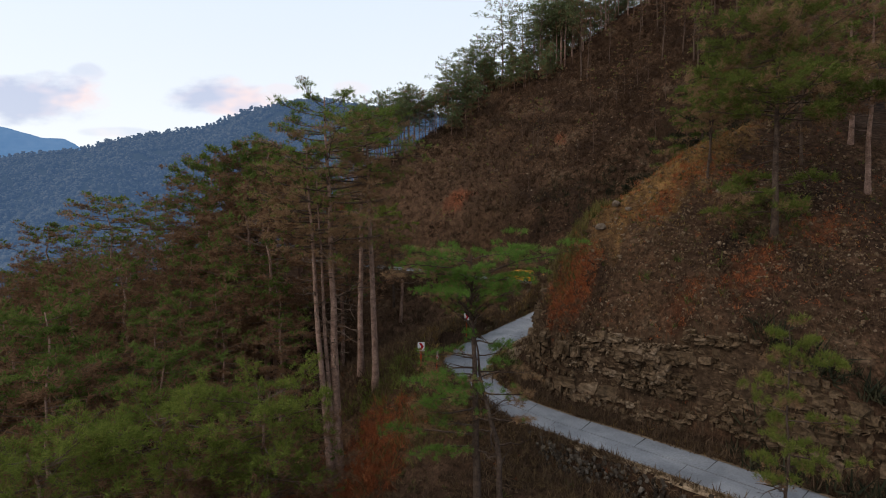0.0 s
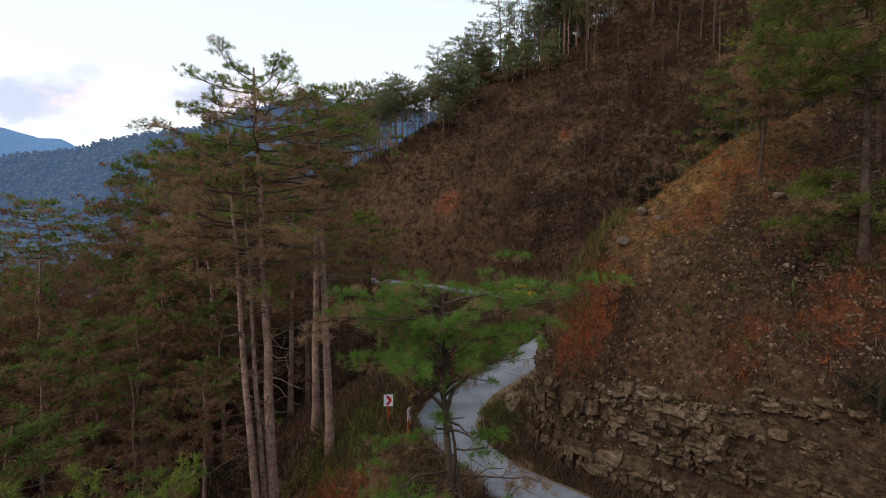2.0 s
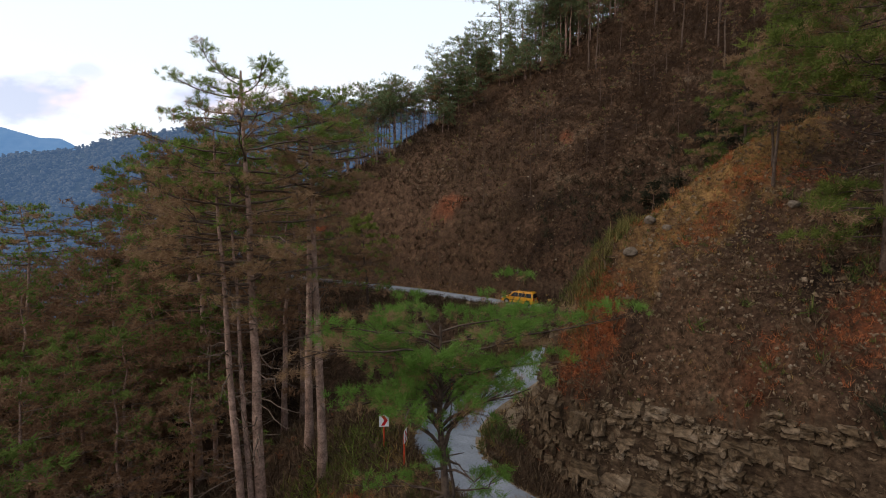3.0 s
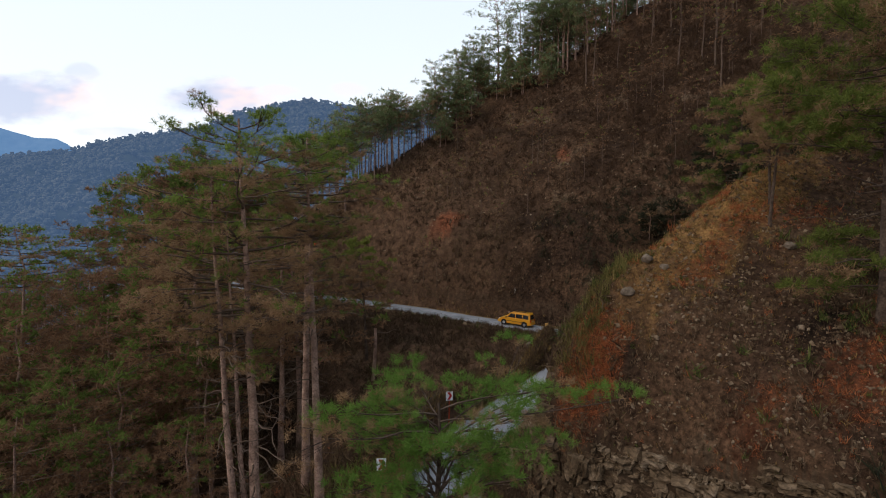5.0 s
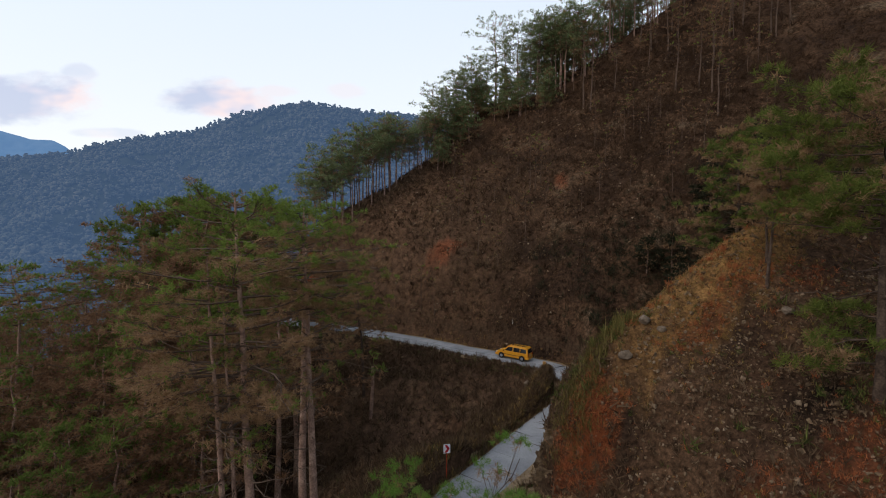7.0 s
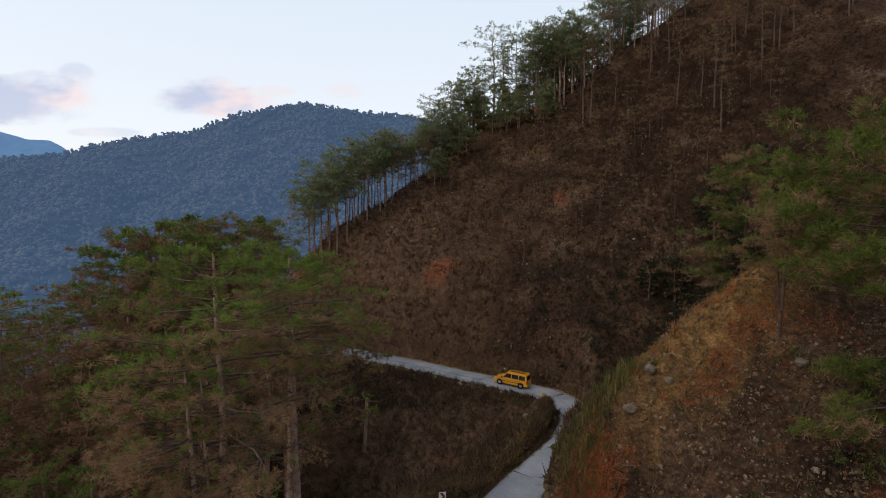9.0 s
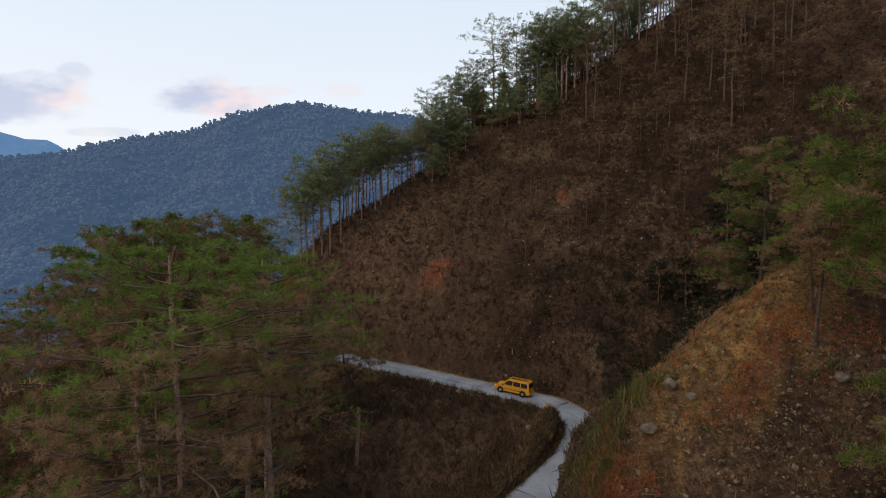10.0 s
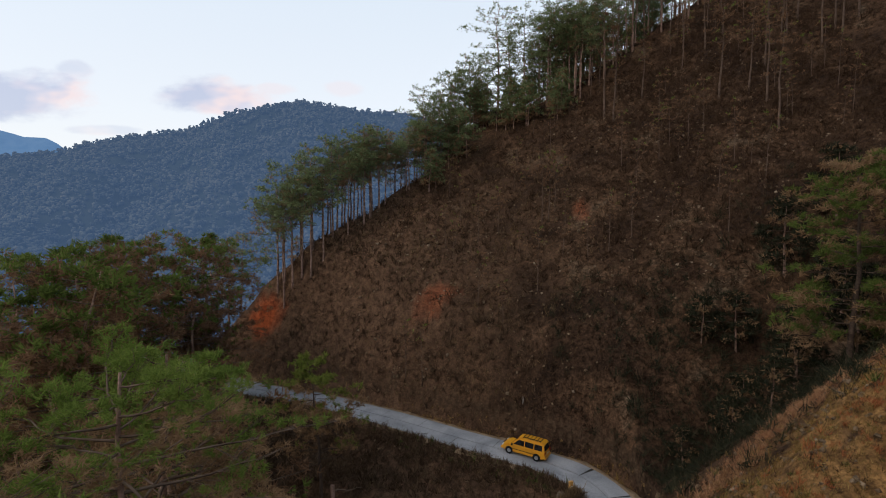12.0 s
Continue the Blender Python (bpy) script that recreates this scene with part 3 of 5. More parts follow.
def build_road():
    v, f = across([(-HALF - 0.05, -0.35), (-HALF, -0.03), (0, 0.0), (HALF, -0.03), (HALF + 0.05, -0.35)])
    road = add_part("road", mesh_np("road", v, f, True), M_JOINT)
    tagged(road, "narrow grey concrete mountain road with worn cracked slabs", "road", kind="structure")
    # slabs, poured in two lanes
    fine = smooth_line(ROAD[::4], 12)
    run = np.concatenate([[0], np.cumsum(np.linalg.norm(np.diff(fine, axis=0), axis=1))])
    r = np.random.RandomState(14)
    for lane in (-1, 1):
        at = 0.0
        while at < run[-1] - 6:
            ln = r.uniform(4.0, 5.2)
            ss = np.linspace(at + 0.018, at + ln - 0.018, 6)
            rows = np.column_stack([np.interp(ss, run, fine[:, k]) for k in range(3)])
            lift = 0.035 + r.uniform(-0.006, 0.012)
            wider = float(np.interp(at + ln / 2, run[[i * 3 for i in (36, 46, 66, 76)]], [0, 0.75, 0.75, 0])) if lane > 0 else 0.0
            a, b = (0.018, HALF - 0.03 + wider) if lane > 0 else (-HALF + 0.03, -0.018)
            v, f = across([(a, -0.02), (a, lift + 0.02), ((a + b) / 2, lift + 0.01), (b, lift - 0.02), (b, -0.06)], rows)
            add_part("slab", mesh_np("slab", v, f), M_ROAD, road)
            at += ln
    # dusty edges
    r = np.random.RandomState(6)
    for side in (-1, 1):
        w = 0.45 + 0.2 * np.convolve(r.normal(size=len(ROAD)), np.ones(4) / 2, "same")
        t = np.gradient(ROAD[:, :2], axis=0)
        t /= np.linalg.norm(t, axis=1)[:, None]
        nrm = np.stack([t[:, 1], -t[:, 0]], 1) * side
        rows = []
        for o, h in ((HALF - 0.12, 0.045), (HALF + 0.15, 0.04), (HALF + 0.2 + 0.6 * np.clip(w, 0.25, 0.9), -0.02), (HALF + 0.3 + 0.6 * np.clip(w, 0.25, 0.9), -0.2)):
            off = np.asarray(o) * np.ones(len(ROAD))
            if side > 0 and h < 0:
                off = off + 2.1 * np.interp(np.arange(len(ROAD)), [44, 52, 72, 84], [0, 1, 1, 0])
            xy = ROAD[:, :2] + nrm * off[:, None]
            lie = ROAD[:, 2] + h
            if h == -0.02:
                lie = np.maximum(lie, np.minimum(height(xy[:, 0], xy[:, 1]) + 0.05, ROAD[:, 2] + 0.5))
            rows.append(np.column_stack([xy, lie]))
        v = np.stack(rows, 1)
        n, k = v.shape[:2]
        i, j = np.meshgrid(np.arange(n - 1), np.arange(k - 1), indexing="ij")
        a = i * k + j
        ob = add_part("shoulder", mesh_np("shoulder", v, np.stack([a, a + 1, a + k + 1, a + k], -1).reshape(-1, 4), True), M_SHOULDER)
        tagged(ob, "strip of pale dusty gravel along the road", "shoulder", kind="structure")


build_road()


# ---- trees ----
def pine_parts(seed, h, crown, spread, lean=0.0, thick=0.24, limbs_n=30, plates=3, per=20, plate=1.1, green=0.5, bare=0, blades=12, tuft=0.36, wide=0.15, umbrella=False, cone=0.0, segs=4, twigs=2, even=False, wob=0.012, shift=(0.0, 0.0), low=0, puff=0.3, inner=0.72, hang=(0, 0.0), stubs=0):
    """Trunk, limbs, green and brown needle sprays of one pine, h high. The needles sit in flat tiers at the ends of crooked limbs."""
    rng = np.random.RandomState(seed)
    n = 12
    tt = np.linspace(0, 1, n)
    wander = np.cumsum(rng.normal(size=(n, 2)) * wob * h, axis=0) * tt[:, None]
    tall = h * 0.97
    path = np.column_stack([wander[:, 0] + lean * h * tt**1.5 + shift[0] * tt, wander[:, 1] + shift[1] * tt, tall * tt - 1.0 * (tt == 0)])
    rad = thick * (1 - 0.85 * np.clip(tt, 0, 1) ** 1.3) * (1 + 0.5 * np.exp(-tt * 25))
    trunk = tube(path, rad, 8)
    at = lambda f: np.array([np.interp(f, tt, path[:, k]) for k in range(3)])
    limbs, green_at, green_out, brown_at, brown_out = [], [], [], [], []
    for k in range(limbs_n):
        rel = (k + rng.uniform()) / limbs_n
        f = crown + (0.99 - crown) * rel
        skirt = k < low
        if skirt:
            rel = 0.35
            f = 0.08 + 0.2 * (k + 0.5) / low
        hung = k < hang[0]
        if hung:
            rel = 0.35
            f = crown - 0.34 + 0.3 * (k + 0.5) / hang[0]
        if umbrella:
            ln = spread * (0.5 + 0.5 * min(1, rel * 1.4)) * rng.uniform(0.5, 1.1)
        else:
            dome = np.sqrt(max(0.1, 1 - ((rel - 0.3) / 0.74) ** 2))
            ln = spread * (dome * (1 - cone) + cone * (1.02 - rel)) * rng.uniform(0.55, 1.1)
        if skirt:
            ln = spread * rng.uniform(0.4, 0.75)
        if hung:
            ln = spread * rng.uniform(0.65, 1.1)
        o = at(f)
        # long level limbs that droop a little and lift at their ends; those at the top stand up
        lift = ln * (rng.uniform(-0.12, 0.16) + 0.45 * rel**3) + (1 - rel) * 0.3
        if umbrella and not hung:
            lift = (crown + (1 - crown) * (0.35 + 0.65 * rel)) * h - o[2] + rng.uniform(-0.3, 0.15)
        az = k * 2.4 + rng.uniform(-0.6, 0.6)
        if hung:
            az = hang[1] + rng.uniform(-0.9, 0.9)
        s = np.linspace(0, 1, segs + 1)
        jig = np.cumsum(rng.normal(size=(segs + 1, 3)) * (0.22, 0.22, 0.09) / segs**0.5 * ln, axis=0) * s[:, None] * 0.8
        d, side = np.array([np.cos(az), np.sin(az), 0]), np.array([-np.sin(az), np.cos(az), 0])
        line = o + d * (ln * s)[:, None] + np.array([0, 0, 1]) * (lift * s ** (0.7 if umbrella else 1.7))[:, None] + jig
        r0 = thick * (0.09 + 0.15 * (1 - rel))
        limbs.append(tube(line, r0 * (1 - 0.85 * s) + 0.01, 4 if segs > 4 else 3))
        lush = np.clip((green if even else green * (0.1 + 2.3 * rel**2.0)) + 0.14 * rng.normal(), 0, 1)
        for g in range(plates):
            u = 1.0 - inner * ((g + rng.uniform(0, 0.6)) / plates)
            w = 0.42 * ln * (1.15 - u) * rng.choice([-1, 1]) * rng.uniform(0.3, 1.2)
            stem = np.array([np.interp(max(0.15, u - 0.2), s, line[:, q]) for q in range(3)])
            c = np.array([np.interp(u, s, line[:, q]) for q in range(3)]) + side * w + np.array([0, 0, rng.normal() * 0.05 * ln])
            size = plate * rng.uniform(0.65, 1.2) * (0.6 + 0.4 * ln / spread)
            m = max(4, int(per * (size / plate) ** 2))
            a = rng.uniform(0, 6.28, m)
            q = np.sqrt(rng.uniform(0, 1, m))
            stretch = rng.uniform(0.75, 1.3)
            disc = np.column_stack([np.cos(a) * q * size * stretch, np.sin(a) * q * size / stretch, puff * size * (1 - q**2) + rng.normal(size=m) * 0.33 * puff * size])
            out = disc * (1, 1, 0.3)
            out /= np.linalg.norm(out, axis=1)[:, None] + 1e-6
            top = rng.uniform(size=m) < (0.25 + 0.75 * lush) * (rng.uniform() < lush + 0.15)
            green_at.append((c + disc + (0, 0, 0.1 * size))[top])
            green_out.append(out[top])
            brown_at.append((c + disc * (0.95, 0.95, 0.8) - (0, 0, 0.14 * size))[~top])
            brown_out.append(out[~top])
            for v in range(twigs):
                limbs.append(tube([stem, c + disc[v % m] * 0.85], [r0 * 0.25 + 0.004, 0.008], 3))
    # dead side branches below the crown
    for k in range(int(bare)):
        f = rng.uniform(0.3, crown + 0.08)
        az, ln = rng.uniform(0, 6.28), rng.uniform(0.12, 0.55) * spread
        s = np.linspace(0, 1, 6)
        o = at(f)
        jig = np.cumsum(rng.normal(size=(6, 3)) * 0.09 * ln, axis=0) * s[:, None]
        line = o + np.array([np.cos(az), np.sin(az), rng.uniform(-0.3, 0.25)]) * (ln * s)[:, None] + jig
        limbs.append(tube(line, 0.055 * (1 - 0.8 * s), 4))
        if ln > 1.2:
            e = line[3] + rng.normal(size=3) * 0.3 * ln
            limbs.append(tube([line[3], (line[3] + e) / 2 + rng.normal(size=3) * 0.06, e], [0.03, 0.02, 0.01], 3))
    # short broken stubs up the trunk
    for k in range(stubs):
        f = 0.08 + (crown - 0.1) * (k + rng.uniform()) / stubs
        az, ln = rng.uniform(0, 6.28), rng.uniform(0.4, 1.3)
        s = np.linspace(0, 1, 3)
        line = at(f) + np.array([np.cos(az), np.sin(az), rng.uniform(-0.25, 0.3)]) * (ln * s)[:, None] + np.array([0, 0, rng.normal() * 0.08]) * (s**2)[:, None]
        limbs.append(tube(line, 0.045 * (1 - 0.6 * s), 4))
    green_at, green_out, brown_at, brown_out = (np.vstack(v) for v in (green_at, green_out, brown_at, brown_out))
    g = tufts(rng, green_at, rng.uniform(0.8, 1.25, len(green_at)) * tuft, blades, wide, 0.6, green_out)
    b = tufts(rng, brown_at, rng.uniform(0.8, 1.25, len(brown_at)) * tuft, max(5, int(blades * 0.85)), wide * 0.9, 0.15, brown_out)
    return trunk, joined(limbs), g, b


TREE_KINDS = {}


def tree_kind(key, label, name="pine_tree", needles=None, bark=None, dry=None, **kw):
    """Builds one tree of a kind, out of which the others are copied."""
    trunk, limbs, g, b = pine_parts(**kw)
    root = thing(name, Matrix(), label, "tree", "pines of the slope")
    add_part("trunk", mesh_np("trunk", *trunk, True), bark or M_BARK, root, "bare dark trunk" if bark is M_DARKBARK else "thin dry grey-brown trunk" if bark else "bare reddish-brown trunk")
    add_part("limb_work", mesh_np("limb_work", *limbs, True), bark or M_TWIG, root)["kind"] = "stuff"
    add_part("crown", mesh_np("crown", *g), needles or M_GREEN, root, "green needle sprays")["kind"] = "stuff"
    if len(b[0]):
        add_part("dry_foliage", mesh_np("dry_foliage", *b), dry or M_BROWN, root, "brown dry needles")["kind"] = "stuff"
    TREE_KINDS[key] = [root, kw["h"], label, False]


def plant(key, x, y, top=None, h=None, turn=0.0, sink=0.2, label="", wide=1.0):
    root, h0, _, used = TREE_KINDS[key]
    z = ground_at(x, y) - sink
    hh = (top - z) if top is not None else (h or h0)
    k = hh / h0
    m = Matrix.Translation((x, y, z)) @ Matrix.Rotation(turn, 4, "Z") @ Matrix.Diagonal((k * wide, k * wide, k, 1))
    if not used:
        TREE_KINDS[key][3] = True
        ob = root
    else:
        ob = copy_thing(root, Matrix())
    ob.matrix_world = m
    if label:
        ob["label"] = label
    return ob


tree_kind("tall_c", "tall pine with a very wide brown and green crown", seed=17, h=32, crown=0.6, spread=6.4, thick=0.36, limbs_n=52, plates=7, per=12, plate=0.7, green=0.46, bare=26, blades=19, tuft=0.27, wide=0.11, segs=6, twigs=2, wob=0.003, shift=(-1.2, 0), inner=0.5, stubs=30)
tree_kind("tall_l", "tall slim leaning pine with a small brown crown", seed=12, h=28, crown=0.66, spread=4.6, thick=0.27, limbs_n=26, plates=6, per=10, plate=0.62, green=0.34, bare=20, blades=12, tuft=0.28, wide=0.19, segs=6, twigs=2, wob=0.004, shift=(-2.2, 0.3), inner=0.5, stubs=30)
tree_kind("tall_d", "tall pine with a long bare trunk and a high open crown", seed=14, h=28, crown=0.74, spread=5.2, thick=0.33, limbs_n=36, plates=6, per=13, plate=0.62, green=0.62, bare=16, blades=19, tuft=0.27, wide=0.11, segs=6, twigs=2, wob=0.004, shift=(-0.5, 0), inner=0.5, stubs=30)
tree_kind("tall_b", "tall pine with a slender trunk and a layered crown", seed=23, h=26, crown=0.72, spread=4.0, thick=0.32, limbs_n=32, plates=6, per=11, plate=0.62, green=0.5, bare=16, blades=13, tuft=0.27, wide=0.19, segs=6, twigs=2, wob=0.004, inner=0.5, stubs=30)
tree_kind("umbrella", "pine with a low spreading bright green umbrella crown", needles=M_VIVID, bark=M_DARKBARK, seed=35, h=17, crown=0.68, spread=4.3, thick=0.26, limbs_n=40, plates=6, per=20, plate=0.64, green=0.7, bare=22, blades=30, tuft=0.24, wide=0.06, even=True, umbrella=True, segs=6, twigs=2, wob=0.008, low=0, puff=0.26, hang=(9, 2.6))
tree_kind("crooked", "small crooked pine with sparse green sprays below the road", needles=M_VIVID, bark=M_DARKBARK, seed=38, h=12, crown=0.6, spread=2.8, lean=0.06, thick=0.2, limbs_n=12, plates=3, per=18, plate=0.5, green=0.6, bare=9, blades=30, tuft=0.24, wide=0.06, segs=6, twigs=2)
tree_kind("mid_a", "pine with a rounded green and brown crown", seed=41, h=16, crown=0.4, spread=4.4, thick=0.2, limbs_n=28, plates=6, per=8, plate=0.66, green=0.36, bare=8, blades=11, tuft=0.38, wide=0.22, twigs=1, dry=M_DEEPBROWN, needles=M_DEEPGREEN)
tree_kind("mid_b", "pine with a broad brownish crown", seed=52, h=17, crown=0.4, spread=5.0, thick=0.22, limbs_n=30, plates=6, per=8, plate=0.7, green=0.26, bare=8, blades=11, tuft=0.38, wide=0.22, twigs=1, dry=M_DEEPBROWN, needles=M_DEEPGREEN)
tree_kind("deep", "pine standing deep in the brown grove", seed=54, h=16, crown=0.4, spread=4.6, thick=0.22, limbs_n=24, plates=4, per=8, plate=1.0, green=0.22, bare=4, blades=8, tuft=0.46, wide=0.28, twigs=0, dry=M_DEEPBROWN, needles=M_DEEPGREEN)
tree_kind("flat", "lone pine with a flat spreading green crown over the valley", seed=57, h=24, crown=0.74, spread=6.4, thick=0.26, limbs_n=24, plates=6, per=10, plate=0.8, green=0.55, bare=8, blades=12, tuft=0.34, wide=0.22, twigs=1, segs=5, even=True)
tree_kind("near", "broad green pine crown rising from the slope below", seed=59, h=15, crown=0.5, spread=5.6, thick=0.22, limbs_n=34, plates=7, per=16, plate=0.75, green=0.5, bare=10, blades=19, tuft=0.28, wide=0.11, twigs=2, segs=5, dry=M_DEEPBROWN, needles=M_OLIVE)
tree_kind("mid_g", "pine with a broad green crown", needles=M_OLIVE, seed=58, h=16, crown=0.42, spread=5.2, thick=0.2, limbs_n=28, plates=6, per=13, plate=0.72, green=0.5, bare=6, blades=12, tuft=0.36, wide=0.2, twigs=2, bark=M_DARKBARK)
tree_kind("bushy", "full green pine with drooping branches behind the spur", needles=M_DEEPGREEN, seed=63, h=16, crown=0.14, spread=5.2, thick=0.22, limbs_n=40, plates=6, per=14, plate=0.75, green=0.6, bare=1, blades=13, tuft=0.42, wide=0.16, cone=0.2, even=True, twigs=2, bark=M_DARKBARK)
tree_kind("spreading", "large spreading green pine with arched limbs on the spur", needles=M_SPURGREEN, seed=66, h=18.5, crown=0.42, spread=8.4, thick=0.26, limbs_n=44, plates=7, per=16, plate=0.95, green=0.66, bare=10, blades=19, tuft=0.46, wide=0.11, segs=6, twigs=2, low=7, even=True, wob=0.006, bark=M_DARKBARK, puff=0.45)
tree_kind("young_roadside", "young thin pine with sparse green sprays beside the lower road", needles=M_OLIVE, seed=91, h=14, crown=0.35, spread=3.4, thick=0.14, limbs_n=18, plates=5, per=18, plate=0.55, green=0.75, bare=5, blades=22, tuft=0.3, wide=0.08, twigs=2, segs=5, even=True, bark=M_DARKBARK)
# needles painted near-black for the gully's shade
tree_kind("gully", "small pine added in the gully, its shade painted into near-black needles", needles=M_SHADETHICKET, seed=95, h=7, crown=0.12, spread=2.8, thick=0.12, limbs_n=20, plates=5, per=7, plate=0.75, green=0.8, bare=0, blades=9, tuft=0.4, wide=0.28, cone=0.3, twigs=1, even=True)
tree_kind("young", "young full green pine below the ridge", "young_pine", needles=M_RIDGE, seed=66, h=7, crown=0.15, spread=2.6, thick=0.1, limbs_n=18, plates=3, per=8, plate=0.7, green=0.7, bare=0, blades=7, tuft=0.4, wide=0.3, cone=0.4, twigs=1, even=True, puff=0.45)
tree_kind("ridge_a", "slender ridge pine with a bare pole trunk and small crown", "ridge_pine", needles=M_RIDGE, seed=61, h=14, crown=0.6, spread=3.9, thick=0.15, limbs_n=18, plates=3, per=11, plate=0.85, green=0.85, bare=3, blades=7, tuft=0.42, wide=0.2, even=True, twigs=1, puff=0.45, inner=0.55)
tree_kind("ridge_b", "ridge pine with layered dark green crown", "ridge_pine", needles=M_RIDGE, seed=72, h=17, crown=0.46, spread=4.4, thick=0.18, limbs_n=24, plates=3, per=11, plate=0.85, green=0.9, bare=4, blades=7, tuft=0.42, wide=0.2, even=True, twigs=1, puff=0.45, inner=0.55)
tree_kind("ridge_c", "ridge pine with a flat brown and green crown", "ridge_pine", needles=M_RIDGE, seed=75, h=14, crown=0.6, spread=4.2, thick=0.15, limbs_n=16, plates=3, per=11, plate=0.85, green=0.55, bare=3, blades=7, tuft=0.42, wide=0.2, even=True, twigs=1, puff=0.45, inner=0.55)
tree_kind("ridge_tall", "tall ridge pine with an open spreading crown against the sky", "ridge_pine", needles=M_RIDGE, seed=78, h=19, crown=0.36, spread=6.0, thick=0.2, limbs_n=34, plates=3, per=11, plate=0.85, green=0.9, bare=4, blades=7, tuft=0.42, wide=0.2, even=True, twigs=1, segs=5, puff=0.45, inner=0.55)
tree_kind("dry", "tall half-dry pine with sparse brown foliage", "dry_pine", seed=77, h=15, crown=0.5, spread=2.8, thick=0.14, limbs_n=15, plates=3, per=5, plate=0.75, green=0.06, bare=6, blades=7, tuft=0.36, wide=0.2, twigs=0, bark=M_DRYBARK, dry=M_DEEPBROWN)
tree_kind("sapling", "thin half-bare brown pine on the dry slope", "sapling", seed=83, h=8, crown=0.5, spread=1.5, thick=0.055, limbs_n=8, plates=2, per=5, plate=0.5, green=0.06, bare=3, blades=7, tuft=0.3, wide=0.2, twigs=0, bark=M_DRYBARK, dry=M_DEEPBROWN)

# the tall pines below the bend
plant("tall_c", -8.6, 42.0, top=23.0, wide=1.05)
plant("tall_l", -9.1, 41.3, top=19.5)
plant("tall_l", -8.9, 41.9, top=17.5, turn=0.2, wide=0.8)
plant("tall_d", -6.0, 45.5, top=22.4)
plant("tall_b", -8.1, 50.2, top=21.8, turn=4.2)
plant("umbrella", 2.2, 30.6, top=10.6, turn=0.8)
plant("crooked", 3.6, 29.4, top=5.8, turn=2.5)
# green pines of the spur and the gully behind it
plant("spreading", 26.7, 41.5, top=29.5, turn=0.4)
plant("mid_g", 25.3, 49.5, h=11.5, turn=2.4, wide=0.8, label="slender pine with a small green crown on the spur")
plant("mid_g", 26.6, 51.6, h=10.5, turn=4.4, wide=0.8, label="slender pine with a small green crown on the spur")
plant("bushy", 33.4, 67.5, top=32.0, turn=1.1, wide=1.0)
# small pines added to darken the gully, shade painted into their needles
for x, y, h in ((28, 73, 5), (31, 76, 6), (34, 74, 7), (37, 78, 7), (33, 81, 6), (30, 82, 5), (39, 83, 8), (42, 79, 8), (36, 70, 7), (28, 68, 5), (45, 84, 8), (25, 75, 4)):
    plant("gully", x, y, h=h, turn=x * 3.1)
plant("young_roadside", 17.3, 25.2, top=7.6, turn=1.7, wide=0.72)
plant("mid_b", 37, 45, h=17, turn=3.0)
plant("mid_b", 40, 51, h=17, turn=1.0)
plant("dry", 34.5, 50, h=15, turn=5.0)
plant("mid_g", -7.3, 76.0, top=14.4, turn=0.7, wide=0.95, label="thin pine with sparse green tips below the upper road")
for x, y, top, key in ((-26, 107, 24.5, "ridge_c"), (-28.5, 108.5, 23.5, "ridge_a"), (-31, 108, 22, "ridge_c"), (-25.5, 91, 19, "mid_b"), (-23, 89, 15, "mid_a"), (-48.5, 74, 16.2, "flat"), (-46.5, 84, 15.6, "flat"), (-62, 80, 12, "mid_b"), (-26, 72, 23.0, "mid_a"), (-28, 82, 25, "mid_b"), (-30, 80, 24, "mid_b"), (-34, 75, 21.5, "mid_a"), (-27, 70, 19, "mid_b"), (-24, 90, 24.5, "mid_b"), (-22.5, 85, 20.5, "mid_b"), (-26, 94, 25, "mid_b"), (-29, 87, 24, "mid_b"), (-34, 92, 24.5, "mid_b"), (-39, 84, 23, "mid_b"), (-28, 76, 24, "mid_b"), (-13, 60, 16, "mid_b"), (-13.2, 67, 17, "mid_a"), (-20, 58, 15, "mid_b"), (-10.6, 27, 3.4, "near"), (-15, 27, 2.8, "near"), (-8.4, 26.5, 0.6, "near"), (-20, 36, 3.5, "mid_a"), (-26, 33, 3.0, "mid_b"), (-33, 42, 5, "mid_a"), (-17.5, 23.5, 2.0, "near"), (-25, 25, 0.5, "mid_a"), (-13, 35, 1.0, "mid_b")):
    plant(key, x, y, top=top, turn=(x * 1.7 + y) % 6.28)

rng = np.random.RandomState(5)
grove = []
for _ in range(4000):
    if len(grove) > 125:
        break
    x, y = rng.uniform(-100, -9), rng.uniform(22, 112)
    if (x > -14 and y > 34) or (y > 52 and x > -0.36 * (y - 30) - 5) or any(np.hypot(x - a, y - b) < 4.2 for a, b in grove):
        continue
    if np.min(np.hypot(ROAD[:, 0] - x, ROAD[:, 1] - y)) < 7 or (y < 44 and x > -28) or abs(x - 1.7 + 0.381 * (y - 13)) < 2.5 or x > -0.28 * y + 4 or x < -1.05 * y:
        continue
    grove.append((x, y))
for k, (x, y) in enumerate(grove):
    top = -7 + 0.23 * y + rng.uniform(-4, 1.5) - 0.3 * max(-x - 38, 0)
    plant("deep" if x < -36 or y > 76 else ("mid_a", "mid_b", "mid_b")[k % 3], x, y, h=float(np.clip(top - ground_at(x, y), 8, 24)), turn=rng.uniform(0, 6.28))

